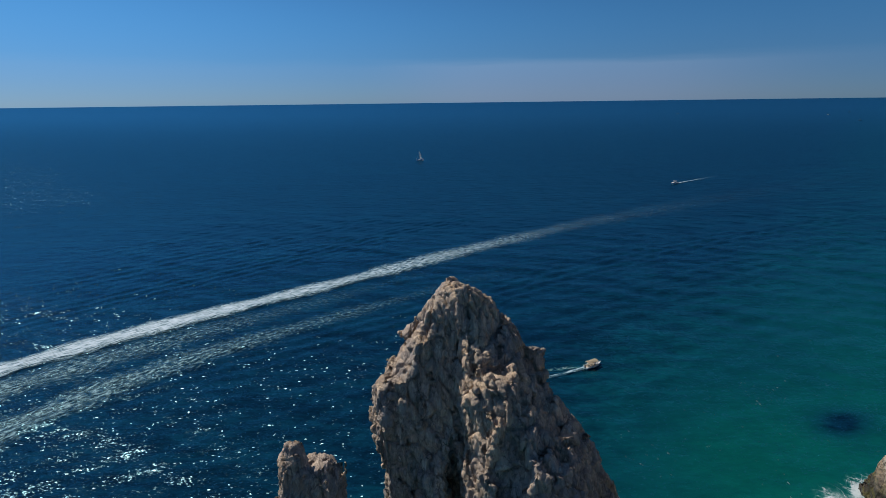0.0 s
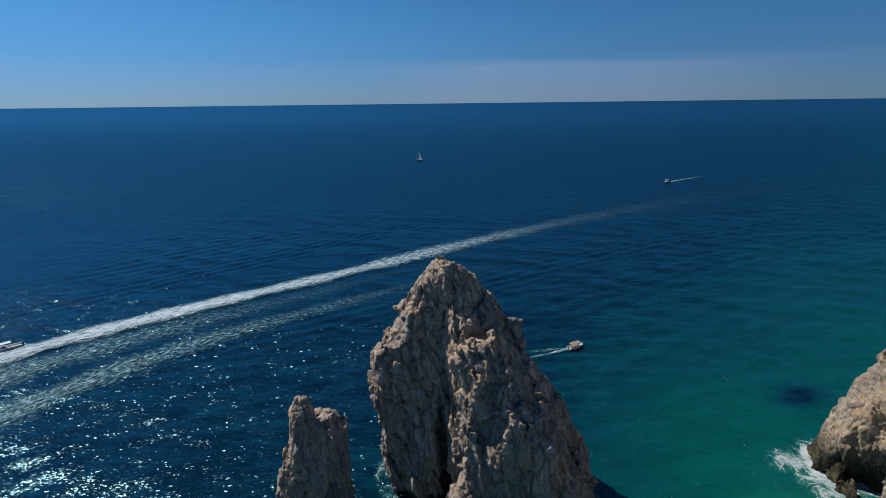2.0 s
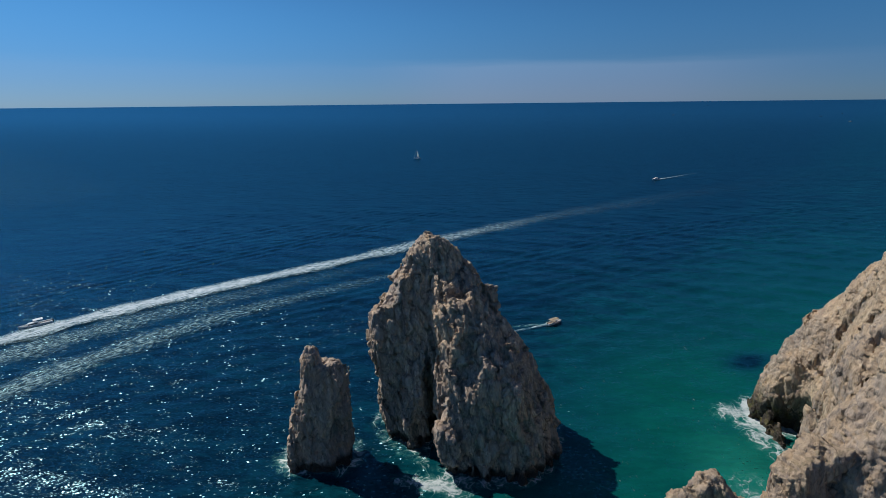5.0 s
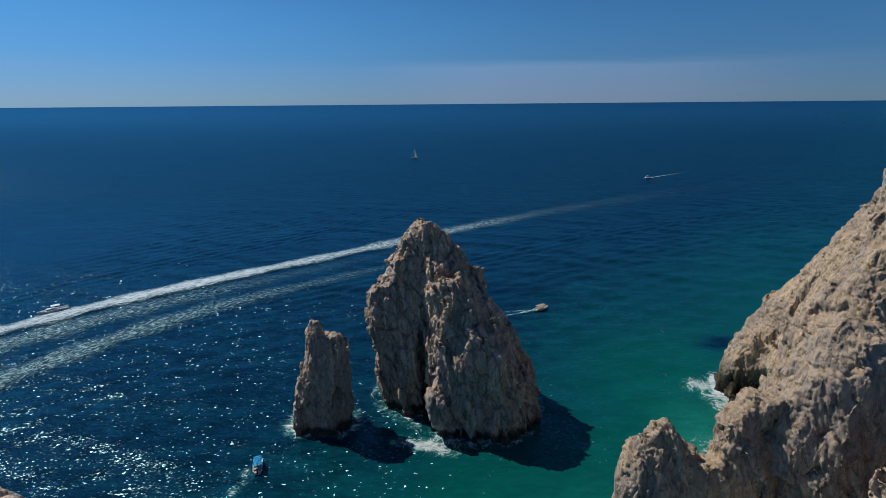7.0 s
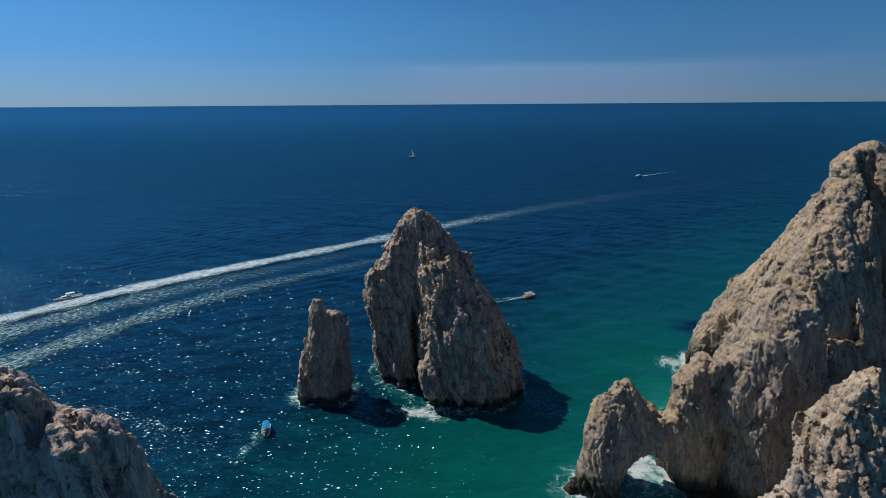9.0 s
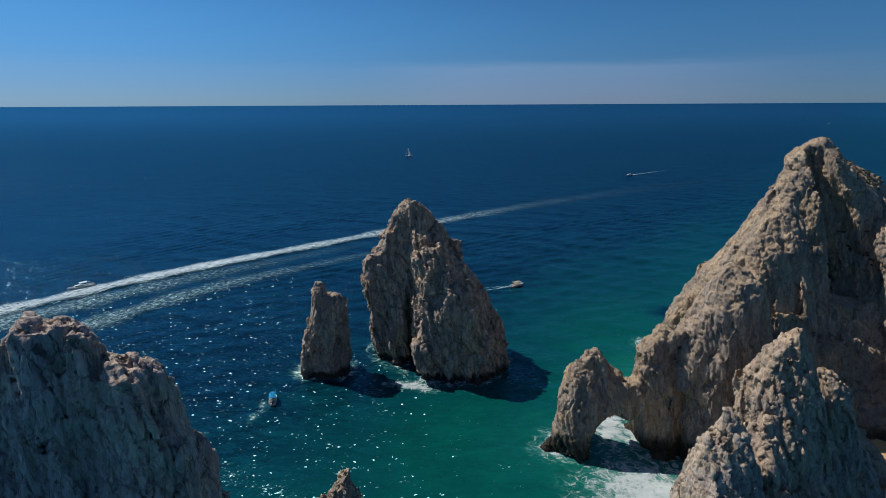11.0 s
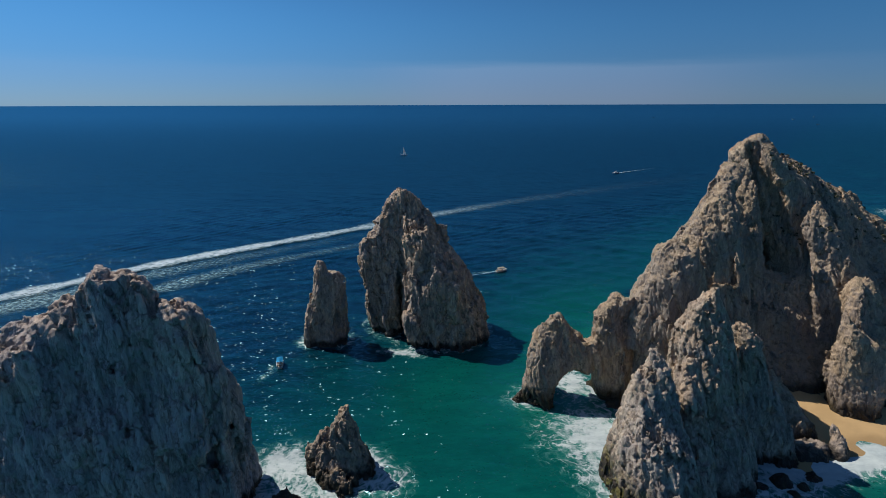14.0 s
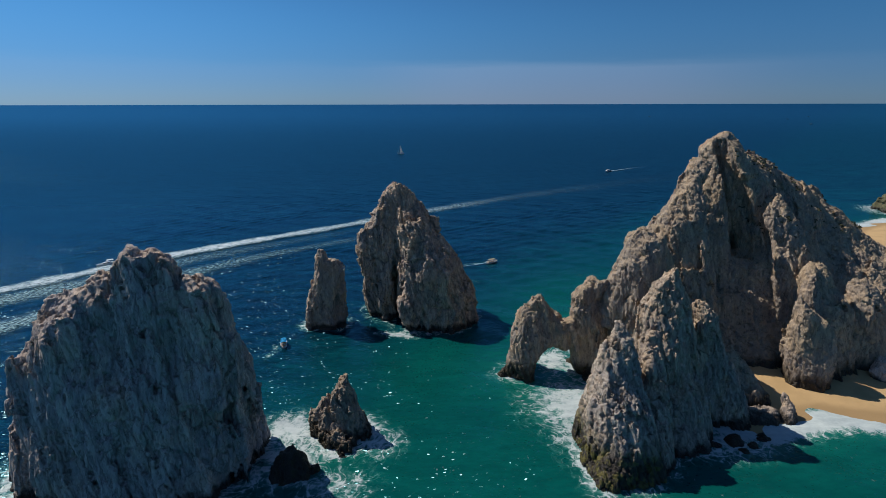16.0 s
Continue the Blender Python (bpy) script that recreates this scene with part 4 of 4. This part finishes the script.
# ---------------------------------------------------------------- boats
def part(name, bm, material, parent, label=""):
    me = bpy.data.meshes.new(name)
    bmesh.ops.recalc_face_normals(bm, faces=bm.faces)
    bm.to_mesh(me)
    bm.free()
    me.materials.append(material)
    ob = new(name, me)
    ob.parent = parent
    return tagged(ob, label)


def hull_mesh(length, beam, depth, draft=0.3, fullness=0.55):
    """A boat's hull, bow to +x, waterline at z = 0, with a sunk deck."""
    bm = bmesh.new()
    rings = []
    for i in range(13):
        s = i / 12
        x = (s - 0.5) * length
        half = beam / 2 * (1 - max(0, (s - fullness) / (1 - fullness)) ** 2.2) * (0.9 + 0.1 * min(1, s * 4)) + 0.02
        top = depth * (1 + 0.35 * max(0, s - 0.5) ** 1.5 * 2)
        ring = [(x, 0, -draft * (1 - s ** 4)), (x, half * 0.75, -draft * 0.4), (x, half, top * 0.45), (x + 0.02 * length * s, half * 1.04, top), (x, half * 0.88, top), (x, half * 0.86, top * 0.55), (x, 0, top * 0.55)]
        ring += [(a, -b, c) for a, b, c in ring[-2:0:-1]]
        rings.append([bm.verts.new(v) for v in ring])
    n = len(rings[0])
    for a, b in zip(rings[:-1], rings[1:]):
        for k in range(n):
            bm.faces.new((a[k], a[(k + 1) % n], b[(k + 1) % n], b[k]))
    bm.faces.new(rings[0])
    bm.faces.new(rings[-1][::-1])
    return bm


def block_mesh(x0, x1, y0, y1, z0, z1, taper=0.0, edge=0.04):
    bm = bmesh.new()
    bmesh.ops.create_cube(bm, size=1)
    for v in bm.verts:
        t = (1 - taper) if v.co.z > 0 else 1
        v.co = Vector(((x0 + x1) / 2 + v.co.x * (x1 - x0) * t, (y0 + y1) / 2 + v.co.y * (y1 - y0) * t, z1 if v.co.z > 0 else z0))
    bmesh.ops.bevel(bm, geom=bm.edges[:], offset=edge, segments=1, affect="EDGES")
    return bm


def rod_mesh(a, b, r0, r1=None, sides=8):
    bm = bmesh.new()
    a, b = Vector(a), Vector(b)
    bmesh.ops.create_cone(bm, cap_ends=True, segments=sides, radius1=r0, radius2=r1 or r0, depth=(b - a).length)
    turn = (b - a).to_track_quat("Z", "Y").to_matrix().to_4x4()
    bmesh.ops.transform(bm, matrix=Matrix.Translation((a + b) / 2) @ turn, verts=bm.verts)
    return bm


def canopy_mesh(x0, x1, half, z, crown=0.25):
    """A stretched awning, bowed across, with a hanging edge."""
    bm = bmesh.new()
    rows = []
    for i in range(7):
        x = x0 + (x1 - x0) * i / 6
        rows.append([bm.verts.new((x, half * (j / 4 - 1), z + crown * (1 - (j / 4 - 1) ** 2) - 0.04 * (i % 2))) for j in range(9)])
    for a, b in zip(rows[:-1], rows[1:]):
        for j in range(8):
            bm.faces.new((a[j], a[j + 1], b[j + 1], b[j]))
    bmesh.ops.solidify(bm, geom=bm.faces[:], thickness=0.06)
    return bm


def boat_base(name, x, y, heading, label, category):
    ob = new(name)
    ob.matrix_world = pose(x, y, 0.15 + float(far_rise(np.array(y))), 0, 0, heading)
    return tagged(ob, label, category)


def tour_boat(x, y, heading, canvas, label, length=8.5):
    b = boat_base("tour_boat", x, y, heading, label, "boat")
    hull = part("hull", hull_mesh(length, 2.5, 0.95), WHITE_HULL, b, "white fibreglass hull")
    part("deck", block_mesh(-length * 0.44, length * 0.2, -0.95, 0.95, 0.5, 0.58), DECK, hull)
    for i in range(3):
        part("bench", block_mesh(-2.4 + i * 1.5, -1.9 + i * 1.5, -0.95, 0.95, 0.58, 0.98), DECK, b)
    for px in (-length * 0.38, length * 0.18):
        for py in (-1.05, 1.05):
            part("post", rod_mesh((px, py, 0.7), (px, py, 2.35), 0.035), METAL, b)
    part("canopy", canopy_mesh(-length * 0.42, length * 0.22, 1.2, 2.35), canvas, b, "stretched canvas sun canopy")
    part("console", block_mesh(0.6, 1.2, -0.4, 0.4, 0.58, 1.5, 0.2), WHITE_HULL, b)
    motor = part("outboard_motor", block_mesh(-length * 0.5 - 0.45, -length * 0.5 + 0.1, -0.25, 0.25, 0.6, 1.3, 0.25, 0.08), BLACK, b)
    part("shaft", rod_mesh((-length * 0.5 - 0.2, 0, -0.4), (-length * 0.5 - 0.2, 0, 0.7), 0.1), BLACK, motor)
    return b


def speedboat(x, y, heading, label, length=12.0):
    b = boat_base("speedboat", x, y, heading, label, "boat")
    hull = part("hull", hull_mesh(length, 3.4, 1.4, 0.5), WHITE_HULL, b)
    part("boot_stripe", block_mesh(-length * 0.49, length * 0.2, -1.72, 1.72, 0.15, 0.5), DARK_HULL, hull, "dark painted stripe")
    cabin = part("cabin", block_mesh(-length * 0.12, length * 0.26, -1.25, 1.25, 1.1, 2.2, 0.25, 0.12), WHITE_HULL, b)
    part("windscreen", block_mesh(-length * 0.08, length * 0.23, -1.2, 1.2, 1.62, 1.95, 0.12, 0.05), GLASS_DARK, cabin, "tinted glass")
    for px in (-length * 0.2, length * 0.02):
        for py in (-1.2, 1.2):
            part("post", rod_mesh((px, py, 1.2), (px, py, 3.2), 0.05), METAL, b)
    part("hardtop", block_mesh(-length * 0.24, length * 0.06, -1.4, 1.4, 3.2, 3.32, 0.05, 0.04), WHITE_HULL, b)
    for py in (-0.6, 0.6):
        part("outboard_motor", block_mesh(-length * 0.5 - 0.6, -length * 0.5 + 0.1, py - 0.3, py + 0.3, 0.8, 1.7, 0.25, 0.08), BLACK, b)
    return b


def sailboat(x, y, heading, label, length=13.0):
    b = boat_base("sailboat", x, y, heading, label, "sailboat")
    part("hull", hull_mesh(length, 3.8, 1.5, 0.5, 0.4), WHITE_HULL, b)
    part("cabin", block_mesh(-length * 0.15, length * 0.22, -1.1, 1.1, 1.1, 2.1, 0.2, 0.12), WHITE_HULL, b)
    part("mast", rod_mesh((length * 0.08, 0, 1), (length * 0.08, 0, 17.5), 0.14, 0.08), METAL, b)
    part("boom", rod_mesh((length * 0.08, 0, 2.6), (-length * 0.38, 0, 2.7), 0.1), METAL, b)
    part("furled_sail", rod_mesh((length * 0.06, 0, 2.9), (-length * 0.36, 0, 2.95), 0.28, 0.16), SAILCLOTH, b)
    part("furled_jib", rod_mesh((length * 0.48, 0, 1.8), (length * 0.1, 0, 16.5), 0.16, 0.08), SAILCLOTH, b)
    bm = bmesh.new()
    tri = [(length * 0.06, 0.02, 3.1), (length * 0.06, 0.02, 16.8), (-length * 0.3, 0.35, 3.1)]
    bm.faces.new([bm.verts.new(v) for v in tri])
    bmesh.ops.solidify(bm, geom=bm.faces[:], thickness=0.05)
    part("mainsail", bm, SAILCLOTH, b)
    part("backstay", rod_mesh((-length * 0.48, 0, 1.3), (length * 0.08, 0, 17.3), 0.02), METAL, b)
    return b


tour_boat(60.5, 177.3, 28, TAN_CANVAS, "small white tour boat under a tan canopy", 8.0)
tour_boat(-43.5, 65.5, 105, BLUE_CANVAS, "small open boat under a bright blue canopy", 6.5)
speedboat(-186, 181.5, 223, "white speedboat with a dark stripe ahead of its wake", 13.0)
speedboat(287, 611, 205, "white motorboat crossing the open sea", 11.0)
sailboat(-32.5, 890, 175, "white sailing yacht far out on the open sea")
FAR_BOATS = "small white boat far off near the horizon"
for fx, fy, fh in ((2139, 4100, 20), (1950, 2600, 190), (2250, 2850, 200), (1713, 2106, 185), (1332, 2900, 15)):
    tagged(speedboat(fx, fy, fh, FAR_BOATS, 16.0), group="boats on the horizon")
build_wake([(291, 613), (330, 640), (370, 668)], (5, 6, 7), (0.9, 0.6, 0.3), FOAM_BAND, "short white wake behind a far motorboat")
build_wake([(57, 175.5), (46, 170.5), (32, 166), (20, 163)], (2.5, 3, 3.5), (0.8, 0.5, 0.25), FOAM_BAND, "thin white wake behind a tour boat")
